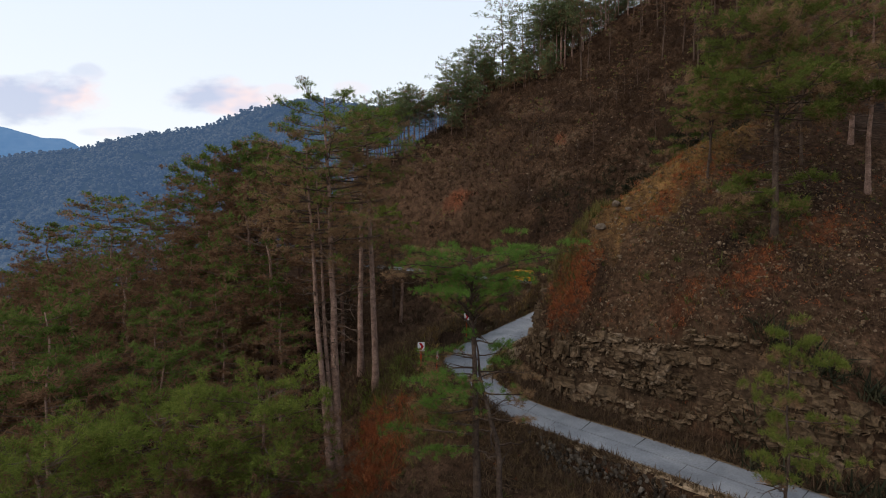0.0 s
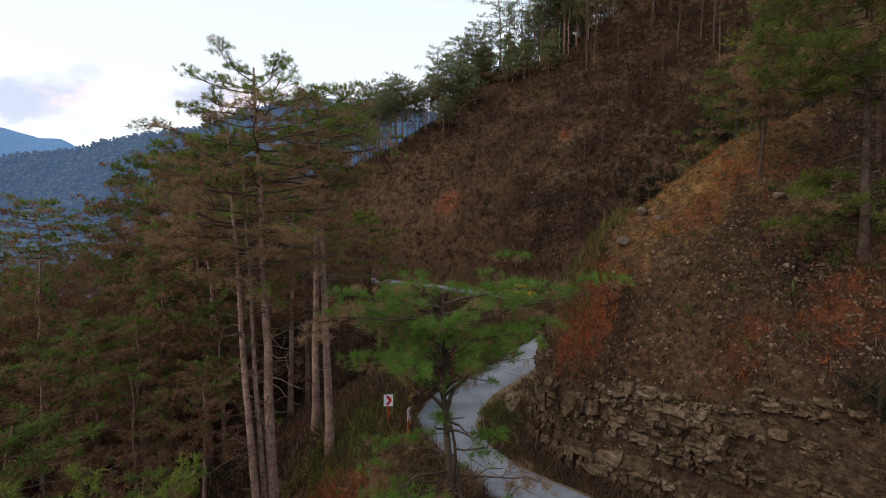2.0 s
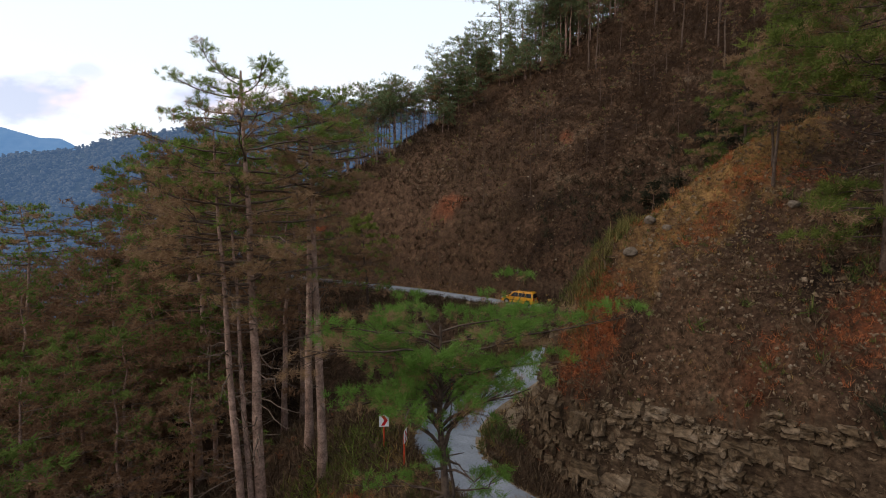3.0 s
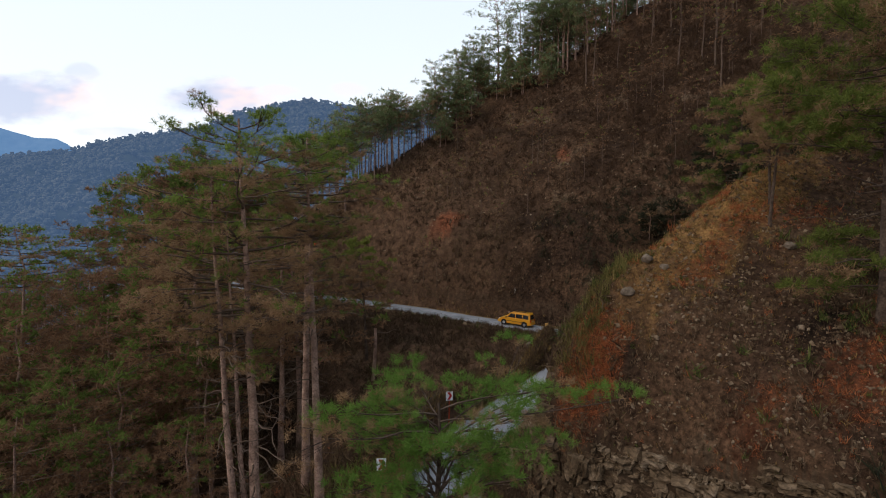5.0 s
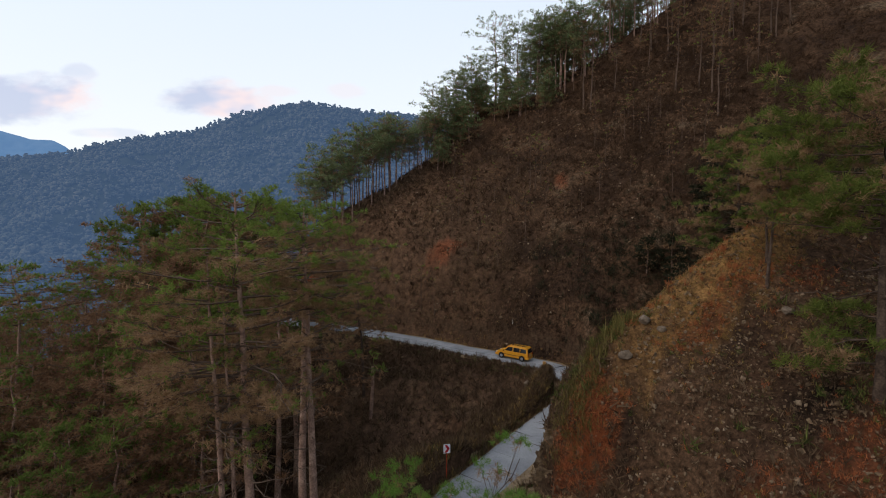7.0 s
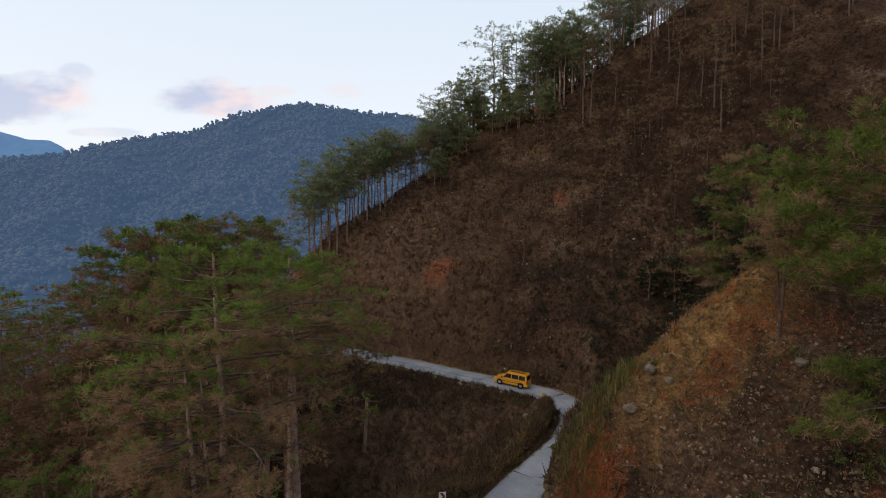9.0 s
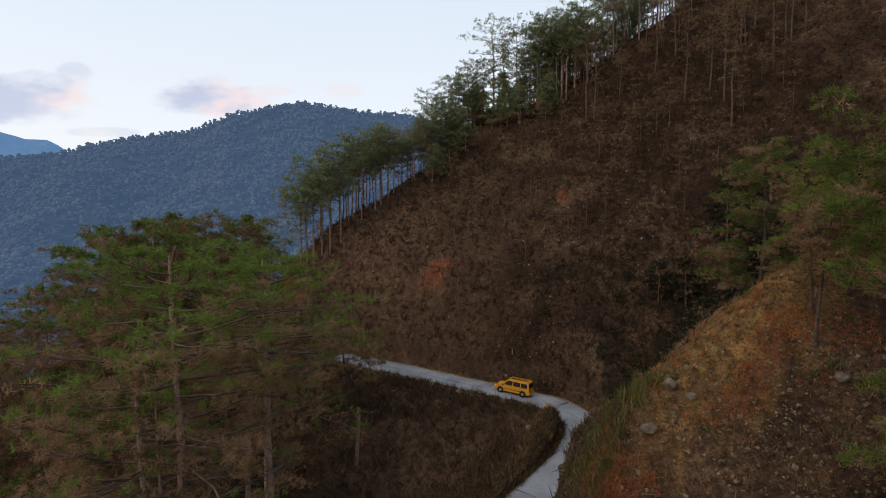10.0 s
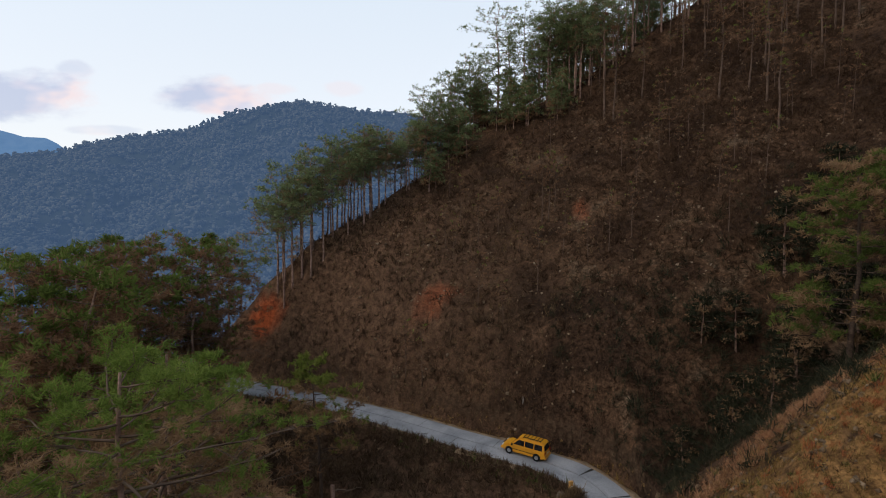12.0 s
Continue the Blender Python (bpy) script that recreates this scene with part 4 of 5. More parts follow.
# the ridge: pole pines at its foot, a dense green clump, tall open crowns, then a row of trunks
for count, x0, x1, y0, y1, low, tall, keys in ((30, -21, -7, -3, 3, 11, 15, ("ridge_a", "ridge_c", "ridge_a")), (16, -8, 1, -2, 4, 9, 13, ("ridge_a", "ridge_c")), (18, 0, 12, -3, 5, 9, 14, ("ridge_b", "ridge_a")), (22, 22, 31, -3, 6, 12, 18, ("ridge_b", "ridge_tall", "ridge_a")), (70, 28, 78, -5, 9, 12, 19, ("ridge_a", "ridge_b", "ridge_c"))):
    for k in range(count):
        x = x0 + (x1 - x0) * (k + rng.uniform()) / count
        y = np.interp(x, RIDGE[:, 0], RIDGE[:, 1]) + rng.uniform(y0, y1)
        plant(keys[k % len(keys)], x, y, h=rng.uniform(low, tall), turn=rng.uniform(0, 6.28))
for x, off, h in ((15.0, 0, 19.5), (17.4, 1.5, 16.5), (19.5, -1, 18), (13.0, 2, 13), (22.2, 0, 13.5), (1.0, 0, 15), (5.0, 1, 14)):
    plant("ridge_tall", x, np.interp(x, RIDGE[:, 0], RIDGE[:, 1]) + off, h=h, turn=x * 2.3)
for k in range(44):
    x = rng.uniform(1, 25)
    y = np.interp(x, RIDGE[:, 0], RIDGE[:, 1]) + rng.uniform(-8, 2)
    plant("young", x, y, h=rng.uniform(4.5, 8.5), turn=rng.uniform(0, 6.28), wide=1.1)
for k in range(46):
    x = rng.uniform(25, 66)
    y = np.interp(x, RIDGE[:, 0], RIDGE[:, 1]) + rng.uniform(0, 8)
    plant("young", x, y, h=rng.uniform(4.5, 8), turn=rng.uniform(0, 6.28), wide=1.2)
# pale poles and dry pines of the slope
for x, y, h in ((30.4, 115.6, 18), (44.8, 107.2, 16), (52, 108, 14), (57, 112, 17), (48, 118, 15), (62, 106, 15)):
    plant("dry", x, y, h=h, turn=x)
for k in range(24):
    x = rng.uniform(30, 90)
    plant("dry", x, rng.uniform(96, 128) if x > 44 else rng.uniform(112, 126), h=rng.uniform(10, 18), turn=rng.uniform(0, 6.28))
for x, y, h in ((17.7, 102.4, 10.5), (18.5, 101.9, 9.8), (19.7, 103.3, 9.2), (27.2, 94.0, 7.4), (24.3, 93.8, 8.3), (31.4, 92.4, 5.5), (36.3, 101.5, 4.7), (38.0, 99.6, 4.1), (9.0, 103.8, 7.3), (21.8, 94.0, 6.1), (15.1, 111.0, 5.7), (16.3, 107.1, 6.0), (13.9, 98.3, 4.5), (19.0, 95.4, 6.6), (36.1, 88.4, 7.8), (11.0, 91.7, 5.9)):
    plant("sapling", x, y, h=h, turn=x)
for k in range(60):
    x, y = rng.uniform(-6, 60), rng.uniform(91, 124)
    plant("sapling", x, y, h=rng.uniform(4.5, 9), turn=rng.uniform(0, 6.28))


# ---- low growth ----
def growth(name, label, mat, count, box, keep, size, blades, wide, up, seed, category="brush"):
    """Uncountable low plants scattered over a stretch of the plan."""
    r = np.random.RandomState(seed)
    x, y = r.uniform(box[0], box[1], count), r.uniform(box[2], box[3], count)
    ok = r.uniform(size=count) < keep(x, y) * (1 - np.clip(1.6 * red_soil(x, y), 0, 1))
    x, y = x[ok], y[ok]
    near = np.min(np.hypot(x[:, None] - ROAD[None, :, 0], y[:, None] - ROAD[None, :, 1]), 1)
    gap = HALF + 0.35 + 1.2 * size[1] * r.uniform(0.1, 1, len(near))
    x, y = x[near > gap], y[near > gap]
    p = np.column_stack([x, y, height(x, y) + 0.02])
    s = r.uniform(size[0], size[1], len(p)) * r.choice([0.6, 1.0, 1.5], len(p), p=[0.4, 0.45, 0.15])
    ob = add_part(name, mesh_np(name, *tufts(r, p, s, blades, wide, up)), mat)
    return tagged(ob, label, category, kind="stuff")


one = lambda x, y: np.ones_like(x)
growth("dry_brush", "leafless brown brush over the main slope", M_BRUSH, 14000, (-20, 62, 78, 124), one, (0.45, 0.9), 10, 0.1, 1.3, 1)
growth("dry_brush", "dark dry brush on the bank below the road", M_WEED, 9000, (-22, 16, 44, 94), lambda x, y: (x < 14).astype(float), (0.4, 0.9), 13, 0.1, 1.2, 2)
growth("dry_brush", "short brown brush among stones on the spur", M_BRUSH, 13000, (6, 42, 30, 68), lambda x, y: 0.9 - 0.5 * golden_grass(x, y), (0.14, 0.34), 12, 0.08, 1.3, 3)
growth("golden_grass", "dry golden grass on the spur's crest", M_GRASS, 30000, (6, 38, 38, 64), lambda x, y: golden_grass(x, y) * 0.8 + 0.07, (0.12, 0.32), 9, 0.08, 1.8, 4, "grass")
growth("rusty_fern", "rust-red dead fern in patches", M_FERN, 34000, (-16, 36, 30, 60), lambda x, y: fern(x, y) * 0.9 + 0.015, (0.18, 0.45), 24, 0.045, 1.2, 5, "fern")
growth("green_shrub", "low green shrubs at the nose of the spur", M_SHRUB, 8000, (-12, 30, 28, 62), lambda x, y: 0.6 * np.clip(1.3 * blot(x, y, 12.0, 51.2, 1.7, 1.5) + blot(x, y, 13.0, 50.2, 1.8, 1.6) + blot(x, y, 15, 51, 2.5, 1.0) + blot(x, y, 27, 43, 3, 2) + 0.6 * blot(x, y, -1, 40, 3, 2), 0, 1) + 0.02, (0.35, 0.7), 20, 0.08, 1.5, 6, "shrub")
growth("dry_brush", "brown undergrowth on the slope below the road", M_WEED, 10000, (-30, 30, 18, 46), one, (0.3, 0.65), 12, 0.09, 1.2, 7)


growth("rusty_fern", "tall rust-red fern at the nose of the spur", M_FERN, 5200, (8, 16, 43, 51), lambda x, y: blot(x, y, 11.9, 47.2, 2.2, 1.9) ** 1.5, (0.22, 0.5), 24, 0.045, 0.7, 9, "fern")
growth("red_grass", "reddish dry grass fringe along the spur's crest", M_FERN, 7000, (12, 38, 46, 66), lambda x, y: np.clip(blot(x, y, 22.5, 53.6, 9.5, 1.0, 0.38) * (0.55 + 1.2 * bumps(x, y, 2.5, 47)), 0, 1), (0.2, 0.5), 24, 0.045, 1.8, 11, "grass")
growth("tall_grass", "olive grass and shrubs on the bank outside the bend", M_TALLGRASS, 2400, (-10, 4, 36, 50), lambda x, y: np.clip(blot(x, y, -3.6, 45.5, 2.6, 2.4) + blot(x, y, -1.2, 39.5, 3.0, 2.0) + 0.4 * blot(x, y, -5.5, 38, 4, 3), 0, 1) ** 1.4, (0.4, 0.9), 12, 0.06, 2.2, 10, "grass")
growth("tall_grass", "tall olive and golden grass at the nose of the spur", M_TALLGRASS, 26000, (8, 22, 44, 56), lambda x, y: np.clip((blot(x, y, 13.8, 50.2, 3.2, 1.2, 0.38) + 0.8 * blot(x, y, 11.5, 48.2, 1.8, 1.5)) * (0.5 + 1.2 * bumps(x, y, 2.0, 44)), 0, 1) ** 1.5, (0.3, 0.8), 10, 0.05, 3.0, 8, "grass")


growth("dry_grass", "thin pale grass over the lower main slope", M_DRYGRASS, 24000, (-24, 34, 86, 130), lambda x, y: np.clip(0.85 - (x + 8) / 44 + 0.8 * bumps(x, y, 7, 71), 0, 0.9), (0.2, 0.5), 10, 0.07, 1.6, 21, "grass")
growth("rusty_fern", "rust-red fern on the slope under the tall pines", M_FERN, 7000, (-14, 0, 34, 47), lambda x, y: np.clip(blot(x, y, -8.0, 39.5, 5.0, 3.4), 0, 1), (0.3, 0.65), 24, 0.045, 1.0, 22, "fern")
growth("tall_grass", "olive grass on the slope under the tall pines", M_TALLGRASS, 1400, (-16, 2, 38, 52), lambda x, y: np.clip(blot(x, y, -6.5, 45.5, 5.0, 2.4) * (0.4 + bumps(x, y, 2.5, 72)), 0, 1), (0.35, 0.8), 12, 0.06, 2.2, 23, "grass")
growth("green_shrub", "small green weeds among the stones of the spur", M_SHRUB, 5200, (8, 42, 32, 62), lambda x, y: np.clip(0.25 + 0.9 * bumps(x, y, 3.0, 73), 0, 1), (0.1, 0.28), 12, 0.1, 1.4, 24, "shrub")
growth("red_grass", "reddish grass tufts over the spur", M_FERN, 2600, (10, 40, 36, 62), lambda x, y: np.clip(0.15 + 0.9 * bumps(x, y, 4.0, 74), 0, 1), (0.1, 0.26), 24, 0.045, 1.6, 25, "grass")
growth("dry_grass", "pale dry grass and stalks on the bank below the upper road", M_DRYGRASS, 9000, (-22, 15, 52, 95), lambda x, y: np.clip(0.35 + 0.8 * bumps(x, y, 5.0, 75), 0, 1) * (x < 14), (0.25, 0.6), 12, 0.05, 1.8, 26, "grass")
growth("dry_grass", "pale dry stalks on the slope under the tall pines", M_DRYGRASS, 9000, (-16, 8, 26, 48), lambda x, y: np.clip(0.45 + 0.8 * bumps(x, y, 4.0, 76), 0, 1), (0.25, 0.6), 12, 0.05, 1.8, 27, "grass")


def verge(seed, mat, label, rows, side, count, size, reach, category="grass"):
    """Ragged growth along one edge of the road."""
    r = np.random.RandomState(seed)
    i = r.randint(rows[0], rows[1], count)
    t = np.gradient(ROAD[:, :2], axis=0)
    t /= np.linalg.norm(t, axis=1)[:, None]
    nrm = np.stack([t[:, 1], -t[:, 0]], 1)[i] * side
    xy = ROAD[i, :2] + t[i] * r.uniform(-0.7, 0.7, (count, 1)) + nrm * (HALF + 0.15 + reach * r.uniform(0, 1, (count, 1)) ** 1.3)
    near = np.min(np.hypot(xy[:, :1] - ROAD[None, :, 0], xy[:, 1:] - ROAD[None, :, 1]), 1)
    xy = xy[near > HALF + 0.1]
    p = np.column_stack([xy, height(xy[:, 0], xy[:, 1]) + 0.05])
    s = r.uniform(size[0], size[1], len(p)) * r.choice([0.5, 1.0, 1.4], len(p))
    tagged(add_part("verge_growth", mesh_np("verge_growth", *tufts(r, p, s, 12, 0.09, 1.5)), mat), label, category, kind="stuff")


verge(67, M_DRYGRASS, "pale dry grass on the bank outside the upper bend", (54, 96), -1, 5200, (0.2, 0.55), 6.5)
verge(68, M_WEED, "brown brush on the bank outside the bend", (50, 100), -1, 3600, (0.3, 0.7), 7.0, "brush")
verge(69, M_WEED, "brown brush between the road and the rock face at the bend", (34, 50), 1, 500, (0.15, 0.4), 2.4, "brush")
verge(70, M_SHRUB, "green shrubs between the road and the rock face", (44, 62), 1, 160, (0.3, 0.65), 3.0, "shrub")
verge(71, M_WEED, "brown brush over the rubble below the lower road", (10, 50), -1, 2400, (0.25, 0.6), 4.0, "brush")
verge(72, M_DRYGRASS, "dry grass stalks below the lower road", (8, 50), -1, 1500, (0.2, 0.5), 4.5)
# bushes added to darken the rock hollows, their near-black colour standing for shade
verge(73, M_SHADETHICKET, "near-black bushes added as shade in the hollows of the rock face", (6, 20), 1, 420, (0.6, 1.3), 3.2, "thicket")
verge(61, M_WEED, "dark ragged brush along the outer road edge", (72, 150), -1, 2600, (0.3, 0.65), 1.6, "brush")
verge(62, M_GRASS, "dry grass along the inner road edge", (20, 150), 1, 1500, (0.15, 0.4), 0.9)
verge(63, M_WEED, "brown weeds along the lower road", (10, 72), -1, 1500, (0.15, 0.4), 1.1, "brush")
verge(65, M_WEED, "dark brush at the foot of the rock face", (8, 44), 1, 2800, (0.25, 0.75), 1.6, "brush")
verge(66, M_GRASS, "dry golden grass along the outer edge of the bend", (46, 92), -1, 1500, (0.25, 0.6), 2.2)
verge(64, M_SHRUB, "green weeds along the outer road edge", (72, 150), -1, 260, (0.3, 0.7), 1.6, "shrub")


# ---- rock ----
def rock_meshes(seed, count, sx, sy, sz, boxy=0.75):
    """Some broken blocks: hulls of scattered points."""
    r = np.random.RandomState(seed)
    out = []
    for _ in range(count):
        bm = bmesh.new()
        for k in range(18):
            p = r.uniform(-1, 1, 3)
            p = np.sign(p) * np.abs(p) ** (1 - boxy)
            bm.verts.new(Vector(p * np.array([sx, sy, sz]) * r.uniform(0.82, 1.05)))
        hull = bmesh.ops.convex_hull(bm, input=bm.verts[:])
        inside = list({g for g in hull["geom_interior"] + hull["geom_unused"] if isinstance(g, bmesh.types.BMVert)})
        bmesh.ops.delete(bm, geom=inside, context="VERTS")
        me = bpy.data.meshes.new("rock")
        bm.to_mesh(me)
        bm.free()
        out.append(me)
    return out


BLOCKS = rock_meshes(3, 26, 0.5, 0.45, 0.5, 0.66)
for me in BLOCKS:
    me.materials.append(M_ROCK)


def road_frame(i):
    t = ROAD[min(i + 1, len(ROAD) - 1)] - ROAD[max(i - 1, 0)]
    t[2] = 0
    t /= np.linalg.norm(t)
    return ROAD[i], t, np.array([t[1], -t[0], 0])


def mesh_pieces(meshes, mats):
    """Many stones as one mesh."""
    pieces = []
    for me, m in zip(meshes, mats):
        v = np.empty(len(me.vertices) * 3, np.float32)
        me.vertices.foreach_get("co", v)
        f = np.empty(len(me.polygons) * 3, np.int32)
        me.polygons.foreach_get("vertices", f)
        m = np.array(m)
        pieces.append((v.reshape(-1, 3) @ m[:3, :3].T + m[:3, 3], f.reshape(-1, 3)))
    return joined(pieces)


def wall_blocks(seed, count):
    """Blocks of bedded rock: boxes with broken corners, split faces and uneven edges."""
    r = np.random.RandomState(seed)
    out = []
    for _ in range(count):
        bm = bmesh.new()
        bmesh.ops.create_cube(bm, size=1.0)
        bmesh.ops.subdivide_edges(bm, edges=bm.edges[:], cuts=1, use_grid_fill=True)
        skew = r.normal(size=2) * 0.12
        chip = Vector((r.choice([-0.5, 0.5]), -0.5, r.choice([-0.5, 0.5])))
        for v in bm.verts:
            if (v.co - chip).length < 0.1 and r.uniform() < 0.6:
                v.co += Vector((-chip.x * 0.35, 0.25, -chip.z * 0.3))
            v.co += Vector(r.normal(size=3) * (0.075, 0.1, 0.075))
            v.co.x += skew[0] * v.co.z
            v.co.z += skew[1] * v.co.x
        bmesh.ops.triangulate(bm, faces=bm.faces[:])
        me = bpy.data.meshes.new("rock")
        bm.to_mesh(me)
        bm.free()
        me.materials.append(M_ROCK)
        out.append(me)
    return out


def build_cliff():
    """The cut rock face along the inner edge of the road: short runs of uneven beds, broken into blocks that stand close together."""
    r = np.random.RandomState(19)
    cliff = thing("rock_face", Matrix(), "cut rock face of broken brown blocks beside the road", "cliff", kind="structure")
    shapes = wall_blocks(23, 30)
    rows = ROAD[5:92]
    run = np.concatenate([[0], np.cumsum(np.linalg.norm(np.diff(rows, axis=0), axis=1))])
    ss = np.arange(0, run[-1], 0.25)
    line = np.column_stack([np.interp(ss, run, rows[:, k]) for k in range(3)])
    tang = np.gradient(line[:, :2], axis=0)
    tang = np.column_stack([np.convolve(np.pad(tang[:, k], 8, "edge"), np.ones(17) / 17, "valid") for k in range(2)])
    tang /= np.linalg.norm(tang, axis=1)[:, None]
    inward = np.column_stack([tang[:, 1], -tang[:, 0]])
    offs = np.arange(HALF + 0.4, HALF + 8.5, 0.08)
    at = line[:, None, :2] + inward[:, None] * offs[None, :, None]
    rise = np.maximum.accumulate(height(at[..., 0], at[..., 1]) - line[:, 2:3], axis=1)
    places, s = [], 0.0
    while s < run[-1] - 1:
        long, dip, lift, roll = r.uniform(1.2, 4.0), r.normal() * 0.09, r.normal() * 0.18, r.normal() * 0.05
        mid = min(int((s + long / 2) / 0.25), len(ss) - 1)
        nose = line[mid, 1] > 47
        columns = nose or r.uniform() < 0.2
        cap = cut_height(np.array(line[mid, 1])) + r.uniform(-1.2, 0.6)
        z = 0.2 + r.uniform(0, 0.5)
        while z < cap:
            bed = r.choice([0.18, 0.3, 0.45, 0.68, 1.0], p=[0.26, 0.34, 0.26, 0.11, 0.03]) * (1.5 if columns else 1)
            ledge = lift + r.choice([-0.35, -0.15, 0.05, 0.25, 0.42], p=[0.2, 0.25, 0.25, 0.2, 0.1]) - 0.12 * nose
            x = s + r.uniform(-0.7, 0.2)
            while x < s + long:
                wide = float(np.clip(bed * r.uniform(0.25, 0.7) if columns else bed * r.uniform(0.5, 2.2), 0.25, 1.7))
                k = int(np.clip((x + wide / 2) / 0.25, 0, len(ss) - 1))
                up = z + bed / 2 + dip * (x - s) + r.normal() * 0.12 * bed
                x += wide
                j = int(np.searchsorted(rise[k], up))
                gap = 0.5 + 0.9 * bumps(np.array(ss[k]), np.array(up * 2.0), 4.0, 77)
                if j >= len(offs) or r.uniform() < 0.04 + 0.5 * (gap < -0.1) or up > rise[k].max() - 0.3 or offs[min(int(np.searchsorted(rise[k], up + 0.4)), len(offs) - 1)] - offs[j] > 0.2:
                    continue
                deep = r.uniform(0.7, 1.2)
                off = offs[j] + deep / 2 - 0.12 - ledge + r.normal() * 0.14
                p = line[k, :2] + tang[k] * (x - wide / 2 - ss[k]) + inward[k] * off
                m = Matrix.Translation((p[0], p[1], line[k, 2] + up))
                m = m @ Euler((r.normal() * 0.14, roll + r.normal() * 0.08, math.atan2(inward[k][1], inward[k][0]) - math.pi / 2 + r.normal() * 0.22)).to_matrix().to_4x4()
                places.append((m @ Matrix.Diagonal((wide * r.uniform(0.95, 1.3), deep, bed * r.uniform(0.8, 1.25), 1)), shapes[r.randint(len(shapes))]))
            z += bed
        s += long
    # the stretch by the bend is nearest to the flight
    order = sorted(range(len(places)), key=lambda k: abs(places[k][0].translation.y - 42))
    for k in order[:300]:
        m, me = places[k]
        ob = new("block", me)
        ob.parent = cliff
        ob.matrix_world = m
    rest = order[300:]
    ob = add_part("rock", mesh_np("rock", *mesh_pieces([places[k][1] for k in rest], [places[k][0] for k in rest])), M_ROCK, cliff, "joined rest of the broken rock")
    ob["kind"] = "stuff"


build_cliff()


def build_riprap():
    """Rubble facing under the outer edge of the lower road."""
    r = np.random.RandomState(29)
    ms, mats = [], []
    for i in range(14, 46):
        c, t, n = road_frame(i)
        for _ in range(22):
            d = r.uniform(0, 1)
            p = c + t * r.uniform(-0.6, 0.6) - n * (HALF + 0.55 + 1.3 * d) + np.array([0, 0, -0.1 - 1.7 * d])
            k = r.uniform(0.1, 0.36)
            ms.append(BLOCKS[r.randint(len(BLOCKS))])
            mats.append(Matrix.Translation(p) @ Euler(r.uniform(0, 6, 3)).to_matrix().to_4x4() @ Matrix.Diagonal((k * 1.3, k, k * 0.8, 1)))
    ob = add_part("riprap", mesh_np("riprap", *mesh_pieces(ms, mats)), M_RUBBLE)
    tagged(ob, "rubble stones heaped under the road's outer edge", "stones", kind="stuff")


build_riprap()


def scatter_stones(label, count, box, size, seed):
    r = np.random.RandomState(seed)
    x, y = r.uniform(box[0], box[1], count), r.uniform(box[2], box[3], count)
    near = np.min(np.hypot(x[:, None] - ROAD[None, :, 0], y[:, None] - ROAD[None, :, 1]), 1)
    x, y = x[near > HALF + 0.5], y[near > HALF + 0.5]
    z = height(x, y)
    mats = [Matrix.Translation((a, b, c)) @ Euler(r.uniform(0, 6, 3)).to_matrix().to_4x4() @ Matrix.Diagonal((*(r.uniform(size[0], size[1]) * r.uniform(0.6, 1.3, 3)), 1)) for a, b, c in zip(x, y, z)]
    ob = add_part("scree", mesh_np("scree", *mesh_pieces([BLOCKS[k] for k in r.randint(0, len(BLOCKS), len(x))], mats)), M_ROCK)
    tagged(ob, label, "stones", kind="stuff")


scatter_stones("loose stones on the slope of the spur", 2600, (9, 40, 33, 62), (0.08, 0.32), 41)
scatter_stones("small rubble on the slope over the rock face", 3200, (9, 34, 34, 50), (0.05, 0.2), 43)
scatter_stones("loose stones on the dry main slope", 1800, (-10, 55, 84, 118), (0.12, 0.4), 42)

for x, y, k, label in ((16.8, 50.0, 0.8, "pale grey boulder on the spur's crest"), (17.7, 49.2, 0.6, "small grey boulder in the grass"), (14.9, 48.6, 0.8, "weathered boulder at the nose of the spur"), (13.6, 72.2, 1.1, "grey boulder beside the marker post"), (12.4, 71.4, 0.9, "brown boulder on the road bank"), (25.6, 47.6, 0.7, "flat stone beside a small pine"), (12.9, 74.4, 0.9, "boulder half sunk in the road bank")):
    bm = bmesh.new()
    bmesh.ops.create_icosphere(bm, subdivisions=3, radius=0.55)
    r = np.random.RandomState(int(x * 10))
    cuts = [(Vector(r.normal(size=3)).normalized(), r.uniform(0.3, 0.46)) for _ in range(9)]
    for v in bm.verts:
        for n, far in cuts:
            over = v.co.dot(n) - far
            if over > 0:
                v.co -= n * over * 0.85
        v.co *= 1 + 0.05 * math.sin(v.co.x * 17 + x) * math.sin(v.co.y * 13 + y) + r.normal() * 0.012
    me = bpy.data.meshes.new("boulder")
    bm.to_mesh(me)
    bm.free()
    me.materials.append(M_PALEROCK)
    ob = new("boulder", me)
    ob.matrix_world = Matrix.Translation((x, y, ground_at(x, y) + 0.12 * k)) @ Euler((0.3, 0.2, x)).to_matrix().to_4x4() @ Matrix.Diagonal((k * 1.25, k, k * 0.9, 1))
    tagged(ob, label, "boulder", "boulders of the spur and bank")


# ---- things by the road ----
def box(bm, size, place, m=None):
    v = bmesh.ops.create_cube(bm, size=1.0, matrix=(m or Matrix()) @ Matrix.Translation(place) @ Matrix.Diagonal((*size, 1)))["verts"]
    return v


def part_bm(name, bm, mat, parent, label="", bevel=0.0):
    if bevel:
        bmesh.ops.bevel(bm, geom=bm.edges[:], offset=bevel, segments=2, affect="EDGES", clamp_overlap=True)
    me = bpy.data.meshes.new(name)
    bm.to_mesh(me)
    bm.free()
    return add_part(name, me, mat, parent, label)


